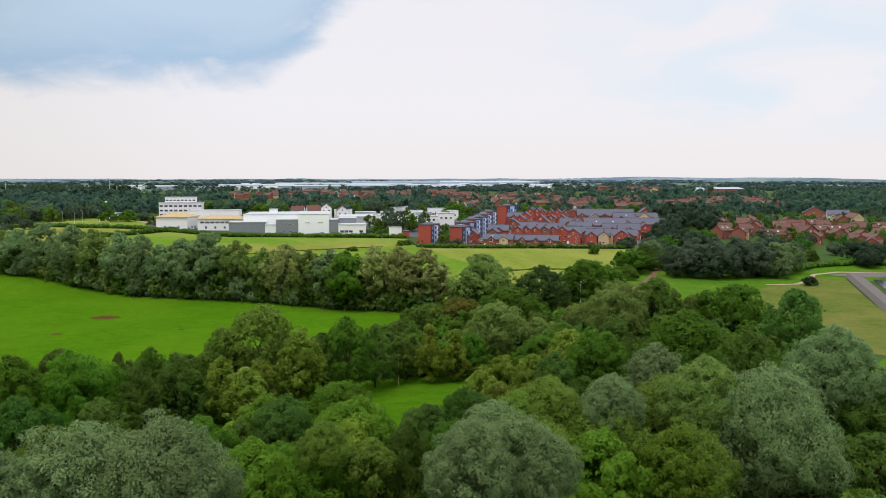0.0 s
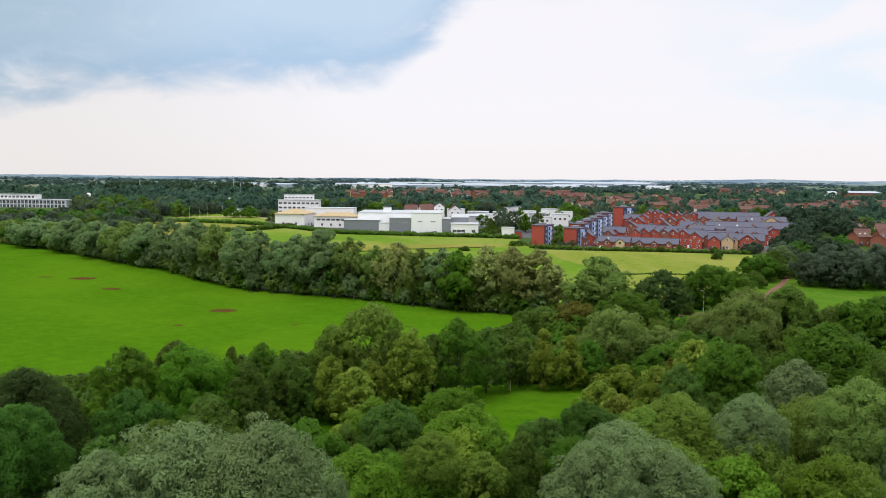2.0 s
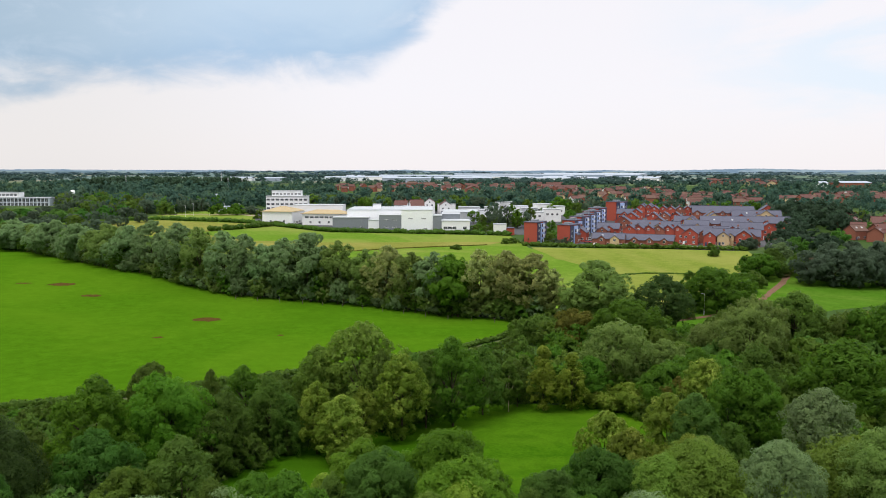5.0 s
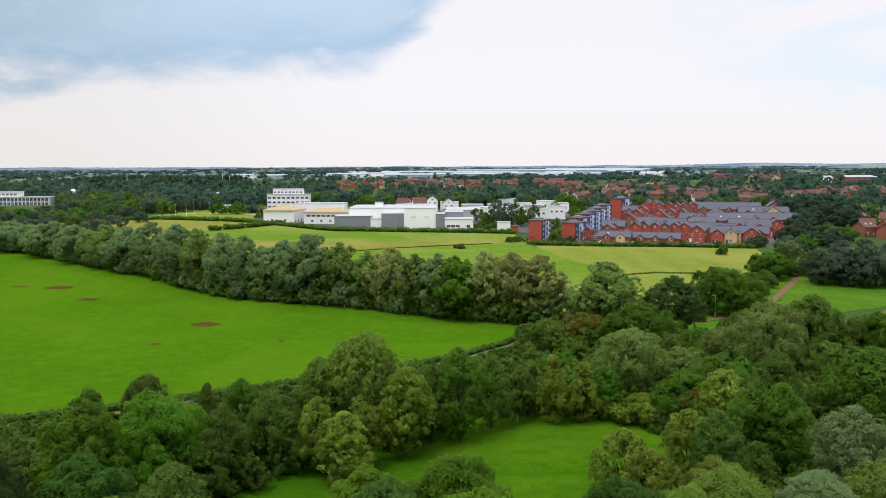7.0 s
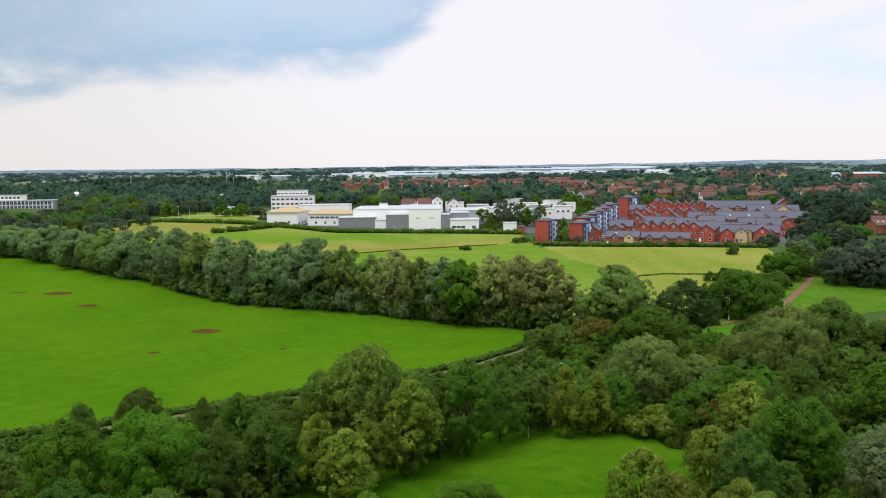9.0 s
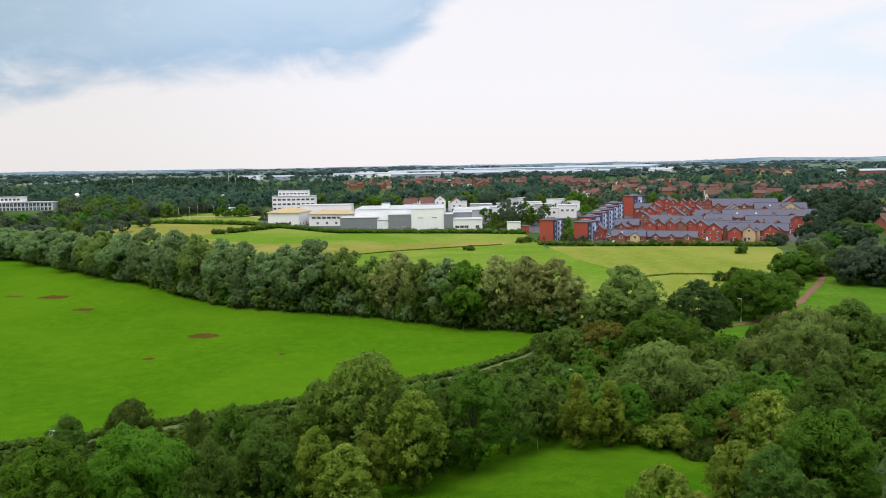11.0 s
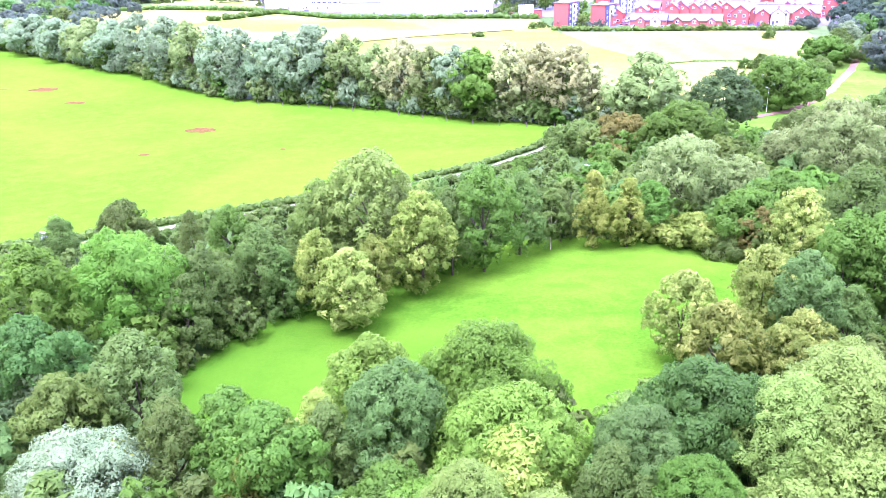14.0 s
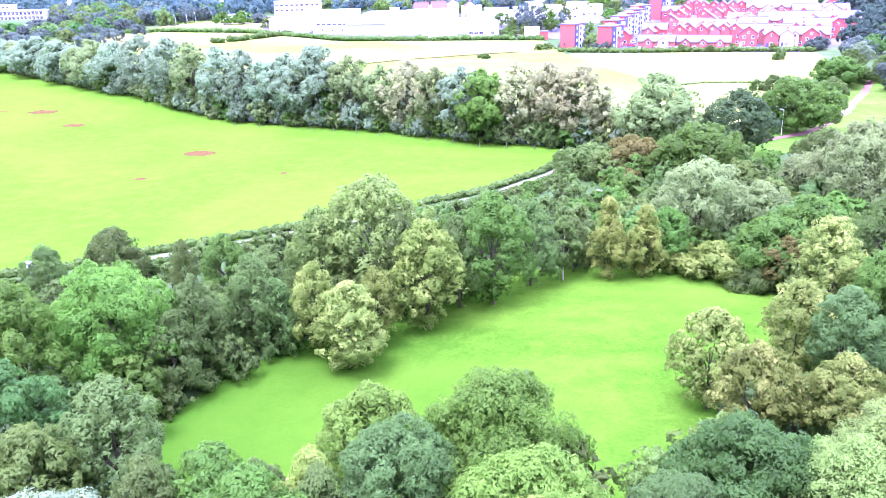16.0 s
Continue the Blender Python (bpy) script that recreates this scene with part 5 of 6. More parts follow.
terrace(134.0, 483.0, 9.5, 7.0, 9.0, "g", "red")
terrace(137.0, 507.0, 9.5, 7.0, 9.0, "g", "red")
terrace(145.0, 510.0, 9.5, 7.0, 9.0, "g", "red")
terrace(152.0, 509.0, 9.5, 7.0, 9.0, "g", "red")
terrace(151.0, 557.0, 9.5, 6.5, 9.0, "g", "red")
terrace(157.0, 557.0, 9.5, 6.5, 9.0, "g", "red")
terrace(162.0, 556.0, 9.5, 6.5, 9.0, "g", "red")
terrace(168.0, 556.0, 9.5, 6.5, 9.0, "g", "red")
terrace(173.0, 555.0, 9.5, 6.5, 9.0, "g", "red")
terrace(147.0, 579.0, 9.5, 6.0, 8.0, "g", "red")
terrace(152.0, 578.0, 9.5, 6.0, 8.0, "g", "red")
terrace(184.0, 559.0, 9.5, 16.0, 9.0, "r", "cream")
terrace(157.0, 493.0, 9.0, 9.0, 9.0, "g", "cream")
terrace(152.0, 491.0, 9.0, 12.0, 9.0, "r", "red")
terrace(173.0, 500.0, 10.0, 9.0, 9.0, "g", "cream")
terrace(163.0, 490.0, 9.0, 8.0, 8.0, "g", "cream")
terrace(193.0, 540.0, 10.5, 40.0, 12.0, "r", "red")
terrace(172.0, 478.0, 10.0, 26.0, 14.0, "r", "red")
terrace(133.0, 417.0, 9.0, 8.0, 9.0, "g", "red")
terrace(143.0, 428.0, 9.0, 26.0, 9.0, "r", "red")
terrace(147.0, 423.0, 9.0, 7.0, 9.0, "g", "cream")
terrace(154.0, 414.0, 8.5, 28.0, 9.0, "r", "red")
terrace(155.0, 400.0, 9.0, 7.0, 9.0, "g", "red")
terrace(141.0, 410.0, 7.5, 6.0, 8.0, "g", "red")
terrace(148.0, 410.0, 7.5, 6.0, 8.0, "g", "cream")
terrace(154.0, 487.0, 9.0, 8.0, 8.0, "g", "cream")
terrace(155.0, 476.0, 8.0, 14.0, 9.0, "r", "cream")
terrace(148.0, 418.0, 8.5, 9.0, 8.0, "r", "cream")
terrace(177.0, 516.0, 9.5, 9.0, 9.0, "g", "cream")
terrace(152.0, 594.0, 9.5, 6.0, 8.0, "g", "red")
terrace(157.0, 593.0, 9.5, 6.0, 8.0, "g", "red")
terrace(171.0, 446.0, 9.5, 22.0, 10.0, "r", "red")
terrace(160.0, 422.0, 9.0, 9.0, 9.0, "g", "red")
terrace(193.0, 479.0, 10.0, 36.0, 10.0, "r", "red")
terrace(181.0, 463.0, 9.0, 6.0, 8.0, "g", "cream")
terrace(186.0, 447.0, 9.5, 8.0, 8.0, "g", "red")
terrace(205.0, 513.0, 10.0, 30.0, 10.0, "r", "red")
terrace(210.0, 511.0, 10.5, 10.0, 9.0, "g", "cream")
terrace(220.0, 533.0, 12.0, 9.0, 9.0, "g", "red")
terrace(199.0, 496.0, 10.0, 7.0, 8.0, "g", "cream")
terrace(205.0, 542.0, 9.5, 10.0, 9.0, "r", "red")
terrace(126.0, 535.0, 9.0, 12.0, 8.0, "r", "red")
terrace(132.0, 532.0, 9.5, 7.0, 8.0, "g", "red")
terrace(123.0, 508.0, 9.5, 7.0, 8.0, "g", "red")
terrace(114.0, 487.0, 9.0, 7.0, 8.0, "g", "red")
terrace(131.0, 458.0, 9.0, 16.0, 8.0, "r", "red")
terrace(135.0, 435.0, 9.5, 10.0, 8.0, "r", "red")


def flats(x, y, w, d, h, turn, name="block_of_flats"):
    """A narrow block of flats: red brick end wall, blue and dark glazed bays down the street side, a flat roof with a rim."""
    ob = thing(name, (x, y, height(x, y) - 0.05), "red-brick flats with blue glazed bays and a flat roof", "flats", "blocks of flats in a row", turn)
    part("wall", block(-w / 2, w / 2, 0, d, 0, h, bevel=0.03), M_RED, ob)
    part("roof", block(-w / 2 - 0.35, w / 2 + 0.5, -0.3, d + 0.3, h + 0.004, h + 0.4, bevel=0.05), M_SLATE, ob, "flat grey roof with an overhang")
    part("plant_room", block(-w * 0.25, w * 0.2, d * 0.35, d * 0.65, h + 0.41, h + 1.3, bevel=0.03), M_GREY, ob, "small grey roof plant room")
    side = w / 2 + 0.01
    part("cladding", block(side, side + 0.35, 0.4, d * 0.32, 0.0, h - 0.2, bevel=0.02), M_NAVY, ob, "dark blue cladding")
    part("cladding", block(side, side + 0.35, d * 0.68, d - 0.3, 0.0, h - 0.2, bevel=0.02), M_NAVY, ob, "dark blue cladding")
    bay = part("bay", block(side, side + 0.9, d * 0.33, d * 0.67, 0.0, h - 0.5, bevel=0.03), M_BLUE, ob, "projecting light blue bay")
    floors = int(h / 2.8)
    for f in range(floors):
        part("pane", block(side + 0.88, side + 0.96, d * 0.36, d * 0.48, 0.7 + f * 2.75, 2.2 + f * 2.75), M_GLASS, bay)
        part("pane", block(side + 0.88, side + 0.96, d * 0.52, d * 0.64, 0.7 + f * 2.75, 2.2 + f * 2.75), M_WHITE, bay, "white spandrel panel")
        window(ob, side + 0.36, d * 0.16, 0.8 + f * 2.75, 1.1, 1.3, 90)
        window(ob, side + 0.36, d * 0.84, 0.8 + f * 2.75, 1.1, 1.3, 90)
    return ob


flats(48.4, 424, 7.4, 13, 11.4, TURN - 8)
for i, (x, y, h) in enumerate([(66, 424, 9.2), (72, 446, 10.2), (79, 464, 10.6), (86, 482, 10.6), (92.5, 499, 10.6), (99, 516, 10.6)]):
    flats(x, y, 7.4, 12.5, h + 0.8, TURN - 14)
flats(117.5, 550, 9.0, 12, 13.0, TURN - 30)


def windows_row(ob, x0, x1, y, z, n, w=2.0, h=1.1):
    for i in range(n):
        window(ob, x0 + (i + 0.5) * (x1 - x0) / n, y, z, w, h)


def hall(name, label, x0, x1, y0, y1, z0, top, mat, roof=None, rim=0.25, openings=()):
    """A works building: a box of cladding with a flat roof, a rim and strips of window."""
    cx = (x0 + x1) / 2
    ob = thing(name, (cx, y0, z0), label, "building", "buildings of the works")
    w, d, h = x1 - x0, y1 - y0, top - z0
    part("wall", block(-w / 2, w / 2, 0, d, 0, h, bevel=0.05), mat, ob)
    part("roof", block(-w / 2 - rim, w / 2 + rim, -rim, d + rim, h + 0.004, h + 0.3, bevel=0.05), roof or M_LGREY, ob, "flat pale roof sheet")
    for xa, xb, z, n, ww, hh in openings:
        windows_row(ob, xa, xb, -0.02, z, n, ww, hh)
    return ob


main = hall("works_hall", "big white clad hall with few windows", -23.4, -4.4, 484.5, 530, 3.6, 17.3, M_CLAD, None, 0.2, [(-8, 8, 8.3, 2, 3.0, 0.5), (2, 8, 2.2, 1, 2.6, 0.5)])
hall("works_wing", "long white clad wing set back with flat roof", -58.2, -23.6, 500, 545, 4.6, 16.6, M_CLAD)
hall("works_annex", "low grey clad annex with pale roof", -66.2, -44.2, 492, 508, 4.2, 12.2, M_GREY, M_LGREY, 0.3, [(5, 9, 1.6, 1, 1.6, 0.9)])
hall("works_annex", "small white annex between grey blocks", -44.0, -37.3, 490, 499.8, 4.0, 10.7, M_CLAD)
hall("works_block", "grey clad block with narrow windows", -37.2, -23.5, 488, 499.8, 3.9, 13.9, M_GREY, None, 0.15, [(-5, 5, 7.0, 2, 2.6, 0.5), (-5, 5, 2.6, 2, 2.6, 0.5)])
hall("works_block", "grey clad stair block beside the white hall", -4.2, 1.0, 484, 500, 3.6, 13.9, M_GREY)
hall("works_block", "grey clad rear block under a sloping roof", 1.2, 12.5, 497, 515, 3.9, 14.2, M_GREY, M_LGREY)
hall("works_office", "low white office with dark strip windows", 1.1, 18, 480, 496.8, 3.6, 11.0, M_WHITE, None, 0.3, [(-7.5, 0.5, 2.6, 3, 2.4, 1.5), (3.5, 7.5, 2.6, 1, 2.2, 1.5)])
plant = hall("roof_plant", "white plant box on the works roof", -43, -38, 512, 517, 16.9, 19.6, M_CLAD)
hall("cabin", "small white flat-roofed cabin", 31.9, 39.3, 470, 476, 3.2, 9.6, M_WHITE)
hall("brick_store", "low red-brick store beside the cabin", 39.5, 44, 470, 476, 3.2, 7.4, M_RED, M_SLATE)
hall("works_shed", "grey industrial shed behind the hall", 2, 26, 540, 575, 6.5, 13.2, M_LGREY)
hall("works_shed", "pale shed with a long low roof", 28, 52, 580, 600, 7.5, 12.6, M_CLAD)


def hipped(w, d, z, rise, over):
    bm = bmesh.new()
    a = [bm.verts.new(p) for p in ((-w / 2 - over, -over, z), (w / 2 + over, -over, z), (w / 2 + over, d + over, z), (-w / 2 - over, d + over, z))]
    lo = [bm.verts.new((v.co.x, v.co.y, z - 0.25)) for v in a]
    i = min(w, d) * 0.45
    b = [bm.verts.new(p) for p in ((-w / 2 + i, i, z + rise), (w / 2 - i, i, z + rise), (w / 2 - i, d - i, z + rise), (-w / 2 + i, d - i, z + rise))]
    bm.faces.new(b)
    bm.faces.new(lo[::-1])
    for k in range(4):
        j = (k + 1) % 4
        bm.faces.new((a[k], a[j], b[j], b[k]))
        bm.faces.new((lo[k], lo[j], a[j], a[k]))
    bmesh.ops.recalc_face_normals(bm, faces=bm.faces[:])
    return bm


def pavilion(x, y, w, d, h, rise, openings, label, turn=0):
    ob = thing("office_pavilion", (x, y, height(x, y)), label, "building", "buildings of the works", turn)
    part("wall", block(-w / 2, w / 2, 0, d, 0, h, bevel=0.03), M_WHITE, ob)
    part("roof", hipped(w, d, h + 0.26, rise, 0.8), M_TAN, ob, "tan hipped roof")
    for xa, xb, z, n, ww, hh in openings:
        windows_row(ob, xa, xb, -0.02, z, n, ww, hh)
    for k in range(4):
        window(ob, w / 2 + 0.02, d * (k + 0.5) / 4, 1.0, 2.0, 1.4, 90)
    return ob


pavilion(-105.5, 518, 20.5, 22, 8.6, 3.0, [(-9, 9, 1.6, 2, 1.4, 1.6)], "white office pavilion with a tan hipped roof", -10)
pavilion(-75, 517, 29, 16, 7.4, 2.2, [(-13, 13, 4.6, 8, 2.6, 1.3), (-12, 12, 1.2, 4, 1.4, 1.6)], "long white office with tan roof and window band", -6)
hall("office_block", "plain white flat-roofed block behind the offices", -100, -66, 545, 560, 7, 17.6, M_WHITE)
tower = hall("office_block", "three-storey white office with dark window bands", -142.2, -108.2, 655, 664, 8.5, 20.2, M_WHITE, M_LGREY, 0.6, [(-17, 17, 8.2, 9, 2.6, 1.6), (-17, 17, 4.6, 9, 2.6, 1.6), (-17, 17, 1.2, 9, 2.6, 1.6)])
hall("office_penthouse", "pale grey top storey set back on the office", -137.5, -113.4, 656, 662, 20.52, 24.6, M_CLAD, M_LGREY, 0.3, [(-12, 12, 1.0, 8, 2.0, 1.2)])
hall("white_villa_block", "white stepped modern block", 70.7, 84, 600, 612, 7, 16.4, M_WHITE, None, 0.2, [(-5, 5, 4.6, 3, 1.6, 1.4)])
hall("white_villa_block", "white stepped modern block", 84.2, 94, 602, 614, 7, 14.6, M_WHITE, None, 0.2, [(-4, 4, 3.6, 2, 1.6, 1.4)])
hall("white_villa_block", "low white modern block beside the estate", 58, 70, 540, 550, 6.7, 13.2, M_WHITE, None, 0.2, [(-5, 5, 3.4, 3, 1.6, 1.4)])
hall("white_villa_block", "white modern block with a flat roof", 70.2, 82, 541, 551, 6.7, 15.2, M_WHITE, None, 0.2, [(-5, 5, 4.6, 3, 1.6, 1.4)])
hall("white_villa_block", "white modern block behind trees", 52, 66, 600, 612, 7, 14.8, M_WHITE)
hall("glass_office", "long pale blue office with tall glazed bays", -440, -350, 720, 734, 8.8, 16.4, M_SIGN, M_LGREY, 0.6, [(-44, 44, 3.9, 26, 2.6, 3.2), (-44, 44, 0.4, 26, 2.6, 2.8)])
hall("glass_office", "white upper storey set back", -432, -379, 724, 733, 16.72, 21.0, M_WHITE, M_LGREY, 0.8, [(-25, 25, 1.2, 14, 2.4, 1.8)])
for x, y, w, d, h, t in [(-18, 612, 10, 12, 11, 10), (-8, 616, 8, 10, 12, 0), (-30, 622, 10, 9, 10, -8), (4, 620, 9, 9, 10, 5)]:
    house(x, y, h, w, d, "g" if w < 9.5 else "r", "white", t, M_TILE, "red-tiled", "house", "houses behind the works")

for x, y, w, d, h in [(14, 600, 16, 12, 6), (34, 612, 12, 10, 5.5), (-2, 620, 14, 10, 7), (48, 560, 10, 9, 5), (20, 575, 9, 8, 5.5), (60, 590, 12, 9, 6), (-28, 600, 18, 12, 6.5), (44, 640, 14, 10, 8)]:
    hall("works_shed", "pale low works building with a flat roof", x, x + w, y, y + d, height(x, y), height(x, y) + h, M_WHITE if w % 4 else M_LGREY, None, 0.2, [(-w / 3, w / 3, 1.6, 2, 1.8, 1.0)])
# houses of the suburb east of the park
rng_s = random.Random(17)
for x, y in [(265, 524), (258, 505), (247, 470), (252, 455), (243, 442), (278, 487), (290, 480), (306, 493), (318, 488), (253, 422), (262, 420), (270, 432), (284, 440), (298, 446), (268, 405), (323, 484), (326, 461), (340, 470), (312, 452), (296, 425), (262, 505), (268, 470), (290, 460), (300, 480), (310, 505), (275, 500), (285, 510), (236, 451), (270, 369), (284, 378), (266, 352), (300, 372), (318, 388), (330, 400), (349, 459), (360, 519), (376, 528), (300, 410), (320, 420), (340, 430), (290, 395), (350, 440), (278, 455)]:
    red = rng_s.random() < 0.72
    house(x, y, rng_s.uniform(7.2, 8.6), rng_s.uniform(9, 14), rng_s.uniform(7, 8.5), rng_s.choice("grr"), rng_s.choice(["brick", "brick", "brick", "cream"]), rng_s.choice([-30, -10, 20, 55, 70]), M_TILE if red else M_BROWNTILE, "red-tiled" if red else "brown-tiled", "suburban_house", "houses of the suburb")
house(362, 556, 11, 16, 12, "g", "brick", -30, M_SLATE, "slate", "suburban_house", "houses of the suburb")
house(384, 560, 8, 16, 11, "r", "white", -20, M_SLATE, "slate", "suburban_house", "houses of the suburb")
# roofs far off among the trees
for a, b, c, d, n in QUARTERS:
    for i in range(n):
        y = c + (d - c) * (i + rng_s.random()) / n
        x = rng_s.uniform(a, b) * y
        red = rng_s.random() < 0.7
        house(x, y, rng_s.uniform(7.4, 9.6), rng_s.uniform(11, 19) if rng_s.random() < 0.3 else rng_s.uniform(7, 11), rng_s.uniform(7, 9), rng_s.choice("grrr"), rng_s.choice(["brick", "brick", "brick", "brick", "cream", "white"]), rng_s.uniform(-30, 30), M_TILE if red else M_BROWNTILE, "red-tiled" if red else "brown-tiled", "distant_house", "distant houses", False)


M_FARROOF = plain("pale_far_roof", (0.38, 0.43, 0.50), 0.5, 1.0, 0.06)
M_PALEBLUE = plain("pale_blue_cladding", (0.37, 0.44, 0.54), 0.45, 1.0, 0.06)


def shed(x0, x1, y, d, h, label, mat):
    ob = thing("warehouse", ((x0 + x1) / 2, y, height((x0 + x1) / 2, y)), label, "warehouse", "distant warehouses")
    w = x1 - x0
    part("wall", block(-w / 2, w / 2, 0, d, -1, h, bevel=0.1), mat, ob)
    part("roof", gable_roof(w, d, h, h + 2.5, "x", 0.5, 0.4), M_FARROOF, ob, "pale shallow-pitched roof").location.y = d / 2
    return ob


shed(-120, -20, 1655, 60, 9, "long white distribution warehouse far off", M_FARROOF)
shed(20, 110, 1720, 70, 9, "white warehouse with pale roof far off", M_FARROOF)
rng_d = random.Random(29)
for i in range(34):
    y = rng_d.uniform(1850, 2300)
    x, w = rng_d.uniform(-0.16, 0.26) * y, rng_d.choice((18, 26, 34, 48, 70, 100)) * rng_d.uniform(0.8, 1.2)
    white = rng_d.random() < 0.6
    shed(x, x + w, y, rng_d.uniform(14, 30), rng_d.uniform(4.5, 8.0), "small white works shed far off" if white else "pale blue works shed far off", M_WHITE if white else M_PALEBLUE)
shed(40, 560, 2240, 120, 11, "very long pale blue warehouse far off", M_PALEBLUE)
shed(-160, 30, 2100, 90, 9, "pale blue warehouse far off", M_PALEBLUE)
shed(600, 690, 2700, 120, 10, "long white warehouse far off", M_FARROOF)
shed(330, 620, 2560, 120, 11, "white warehouse behind another", M_FARROOF)
shed(-473, -420, 1800, 30, 7, "white warehouse among trees far off", M_WHITE)
shed(-405, -350, 1820, 30, 6, "pale warehouse among trees far off", M_FARROOF)
shed(641, 691, 1290, 40, 9, "white and brick school block far off", M_BRICK)
shed(595, 611, 1270, 16, 9, "small white block far off", M_WHITE)
shed(-232, -222, 800, 8, 5, "pale shed roof among trees", M_CLAD)
shed(-172, -164, 622, 5, 2.6, "small white shed among trees", M_CLAD)

# ---- reservoir ----
wall_bm = bmesh.new()
ends = []
for (x, y) in ((205, 278), (169, 207), (150, 170)):
    ends.append([wall_bm.verts.new(p) for p in ((x - 2.0, y + 1.0, height(x, y) + 0.1), (x - 0.8, y + 0.4, height(x, y) + 1.5), (x + 0.8, y - 0.4, height(x, y) + 1.5), (x + 5.0, y - 2.4, height(x, y) - 0.6))])
for a, b in zip(ends, ends[1:]):
    for i in range(3):
        wall_bm.faces.new((a[i], a[i + 1], b[i + 1], b[i]))
    wall_bm.faces.new((a[3], a[0], b[0], b[3]))
wall_bm.faces.new(ends[0][::-1])
wall_bm.faces.new(ends[-1])
bmesh.ops.recalc_face_normals(wall_bm, faces=wall_bm.faces[:])
dam = bpy.data.meshes.new("dam_wall")
wall_bm.to_mesh(dam)
wall_bm.free()
dam.materials.append(M_CONC)
tagged(new("dam_wall", dam), "sloping grey concrete edge of the reservoir", "wall", kind="structure")
patch("reservoir_water", [(209, 270), (174, 202), (156, 166), (260, 166), (330, 270)], M_WATER, "dark still reservoir water", "water", 0.22)
patch("reservoir_apron", [(196, 281), (210, 274), (290, 272), (292, 279), (214, 285)], M_CONC, "grey stony apron round the water", "shore", 0.26)

# ---- street furniture and small things ----


def lamp_post(x, y, h, arm=0.5):
    ob = thing("street_lamp", (x, y, height(x, y)), "slim white street lamp on a tall post", "street lamp", "street lamps")
    part("post", tube(tube(bmesh.new(), (0, 0, 0), (0, 0, 1.2), 0.11, 0.11), (0, 0, 1.2), (0, 0, h), 0.06, 0.045), M_CLAD, ob)
    part("arm", tube(bmesh.new(), (0, 0, h - 0.05), (-arm, 0, h + 0.12), 0.05, 0.04), M_CLAD, ob)
    part("lantern", block(-arm - 0.55, -arm, -0.16, 0.16, h + 0.05, h + 0.22, bevel=0.05), M_LGREY, ob, "flat grey lantern head")
    return ob


for x, y, h in [(22, 158, 4.6), (77.7, 228, 6.2), (85, 252, 5.5)] :
    lamp_post(x, y, h)
for x, y in [(-191, 577), (-183, 576), (-183, 594), (-171, 593), (-163, 606), (-150, 600)]:
    lamp_post(x, y, 8.5)


def mast(x, y, h):
    ob = thing("mast", (x, y, height(x, y)), "pale lattice mast above the trees", "mast", "masts")
    part("pole", tube(tube(bmesh.new(), (0, 0, 0), (0, 0, h * 0.6), 0.7, 0.55), (0, 0, h * 0.6), (0, 0, h), 0.5, 0.3), M_LGREY, ob)
    part("platform", tube(bmesh.new(), (0, 0, h * 0.86), (0, 0, h * 0.89), 1.3, 1.3, 10), M_LGREY, ob)
    return ob


mast(-312, 1150, 26)
mast(-303, 1152, 18)
mast(-440, 1130, 22)


def sign_board(x, y):
    ob = thing("sign", (x, y, height(x, y)), "small blue-white notice board on a post", "sign")
    part("post", tube(bmesh.new(), (0, 0, 0), (0, 0, 2.6), 0.07, 0.07), M_PIPE, ob)
    part("board", block(-0.45, 0.45, -0.05, 0.05, 1.9, 3.1, bevel=0.02), M_SIGN, ob, "pale blue board")
    return ob


sign_board(-61.8, 131.5)


def tank(x, y, r):
    ob = thing("storage_dome", (x, y, height(x, y)), "white domed tank among trees", "tank")
    bm = bmesh.new()
    bmesh.ops.create_uvsphere(bm, u_segments=20, v_segments=12, radius=r, matrix=Matrix.Translation((0, 0, r + 4)))
    part("dome", bm, M_WHITE, ob)
    part("leg", tube(bmesh.new(), (0, 0, 0), (0, 0, 5), 1.2, 1.0, 10), M_WHITE, ob)
    return ob


tank(-388, 850, 3.0)


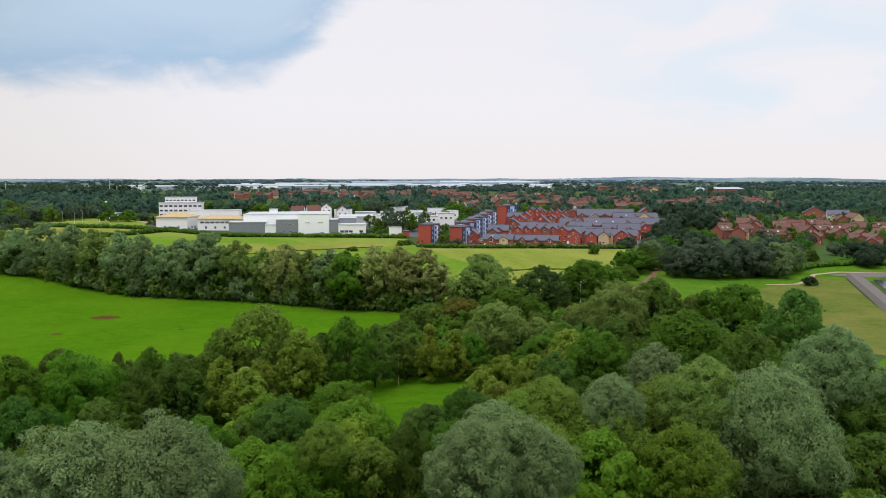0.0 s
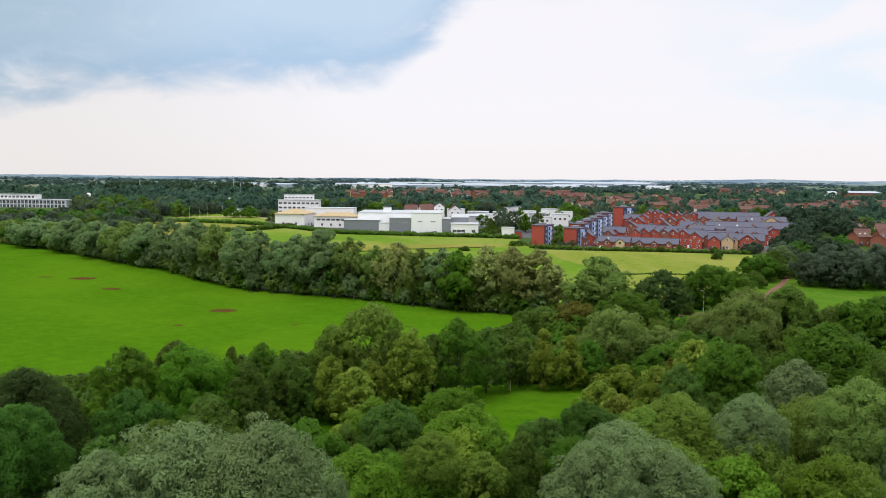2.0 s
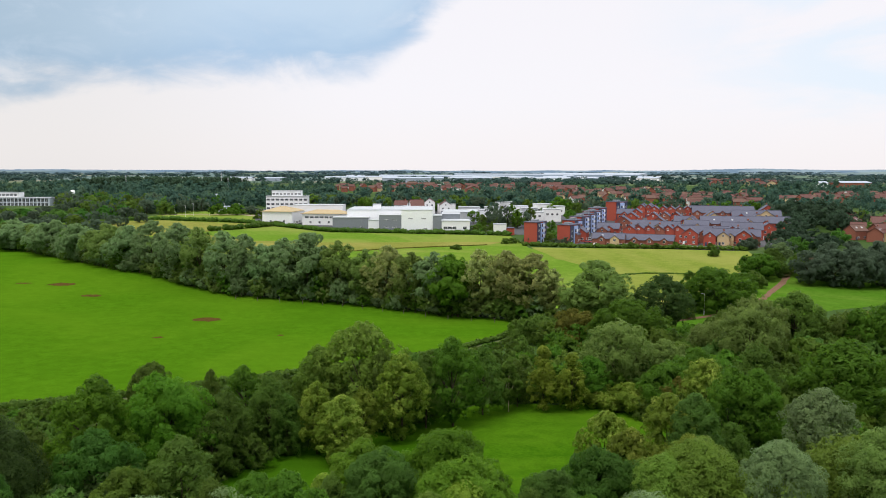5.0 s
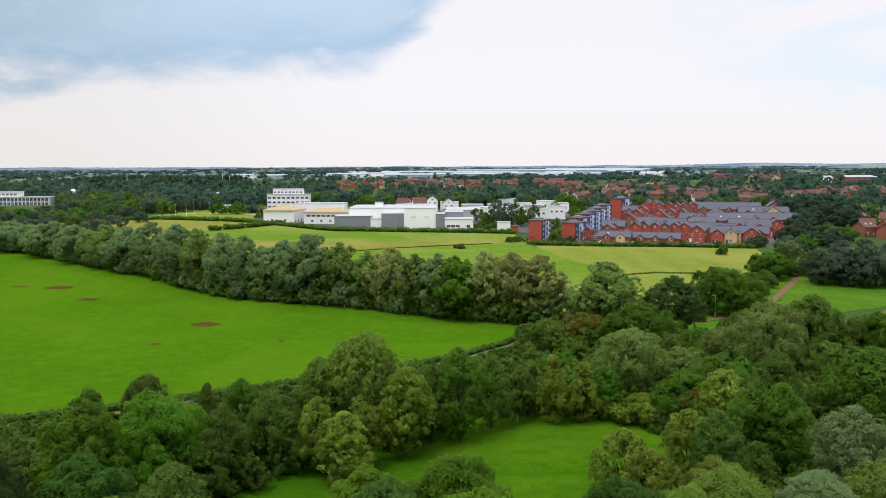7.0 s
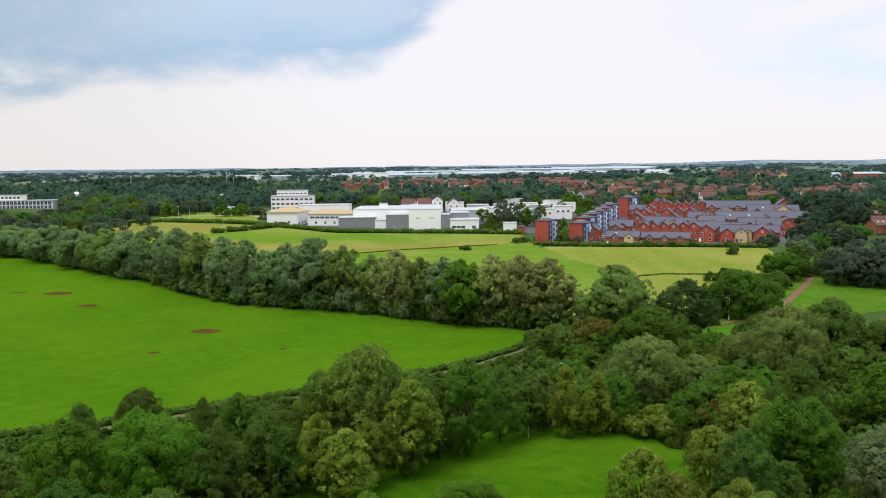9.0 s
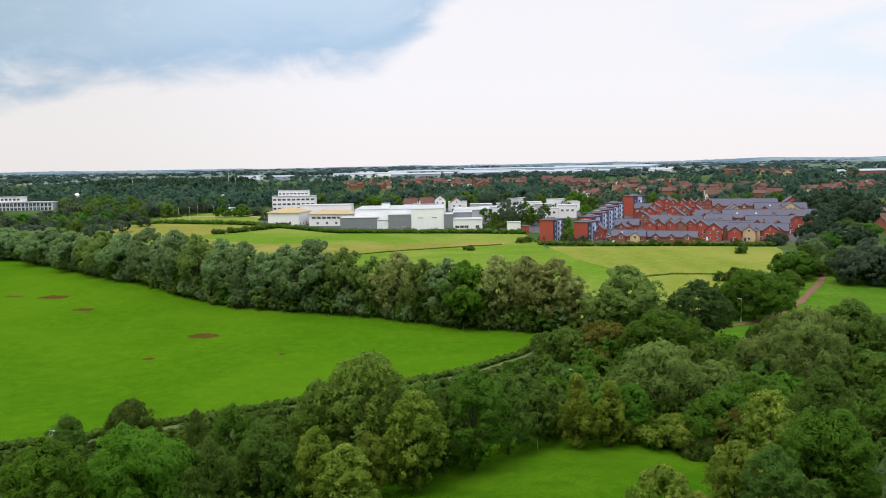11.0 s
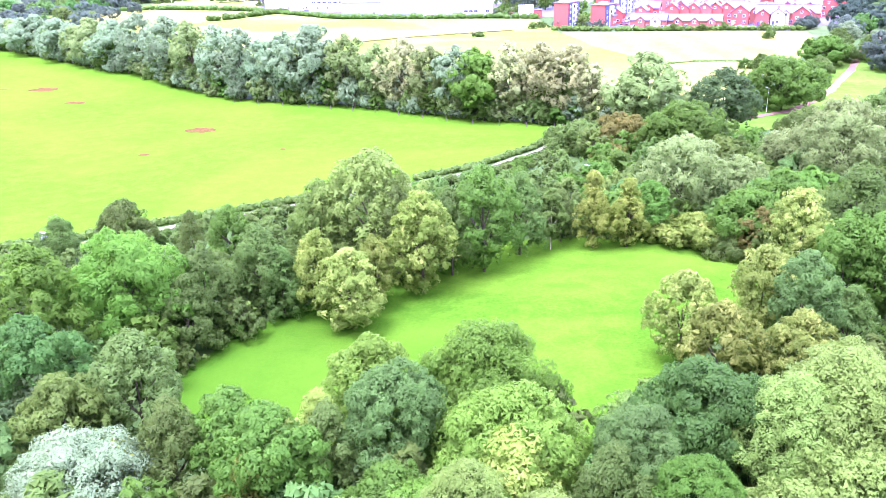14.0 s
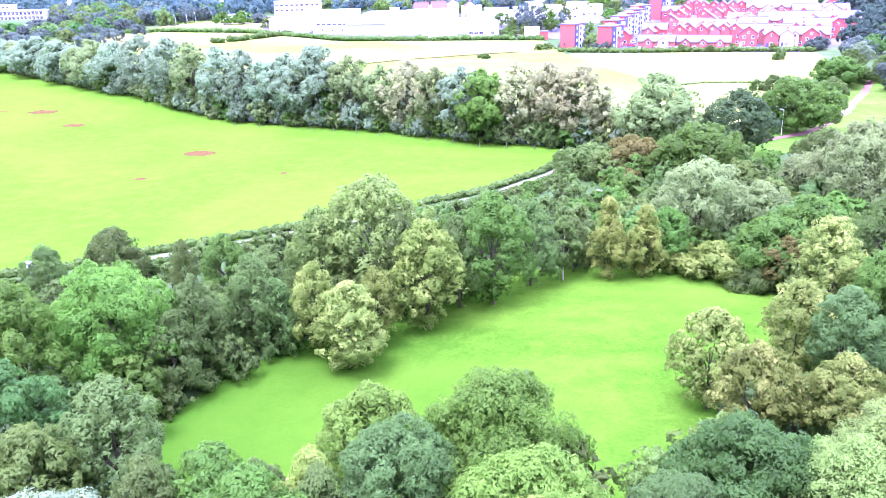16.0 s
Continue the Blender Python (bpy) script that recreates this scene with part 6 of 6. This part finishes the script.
def car(x, y, turn, paint):
    ob = thing("car", (x, y, height(x, y) + 0.06), "parked car on the estate street", "car", "parked cars", turn)
    bm = block(-0.88, 0.88, -2.1, 2.1, 0.35, 0.85, bevel=0.12)
    part("body", bm, paint, ob)
    cab = block(-0.78, 0.78, -1.2, 1.35, 0.86, 1.42, bevel=0.18)
    part("cabin", cab, M_GLASS, ob, "dark glazed cabin")
    part("roof", block(-0.62, 0.62, -0.85, 1.0, 1.425, 1.47, bevel=0.02), paint, ob)
    for sx in (-0.8, 0.8):
        for sy in (-1.3, 1.3):
            part("wheel", tube(bmesh.new(), (-0.1, 0, 0), (0.1, 0, 0), 0.32, 0.32, 12), M_TYRE, ob, "", (sx, sy, 0.32))
    return ob


for i, (x, y, t) in enumerate([(84, 444, -21), (88, 455, -21), (93, 470, -21), (80, 430, 60), (98, 410, 70), (101, 481, -21), (104, 492, -21), (63, 416, 20), (60, 421, 20), (57, 427, 20), (127, 402, 70), (150, 470, 60), (152, 466, -21), (139, 400, 70), (25, 486, 10), (29, 484, 10), (109, 511, -21), (64, 424, 24)]):
    car(x, y, t, M_CAR[i % 4])

# boundary wall of the estate
bw = thing("garden_wall", (131, 392, height(131, 392)), "low pale stone garden wall at the field's edge", "wall", "", -16)
part("wall", block(-14, 14, -0.15, 0.15, -0.1, 1.5, bevel=0.03), M_CONC, bw)
part("coping", block(-14.05, 14.05, -0.22, 0.22, 1.504, 1.6, bevel=0.02), M_LGREY, bw)


def rail_fence(points, posts):
    ob = thing("field_fence", (points[0][0], points[0][1], height(*points[0])), "weathered timber post and wire fence", "fence", "field fences")
    x0, y0, z0 = *points[0], height(*points[0])
    for i in range(posts):
        k = i / (posts - 1)
        n = k * (len(points) - 1)
        j = min(int(n), len(points) - 2)
        x = points[j][0] + (points[j + 1][0] - points[j][0]) * (n - j)
        y = points[j][1] + (points[j + 1][1] - points[j][1]) * (n - j)
        part("post", POST, None, ob, "", (x - x0, y - y0, height(x, y) - z0))
    return ob


POST = bpy.data.meshes.new("post")
pb = block(-0.08, 0.08, -0.08, 0.08, 0, 1.3, bevel=0.02)
pb.to_mesh(POST)
pb.free()
POST.materials.append(M_WOOD)
rail_fence([(-66, 254), (-41, 245), (-20, 235), (1, 221), (22, 213)], 14)
rail_fence([(24, 213), (30, 206), (34, 200)], 4)
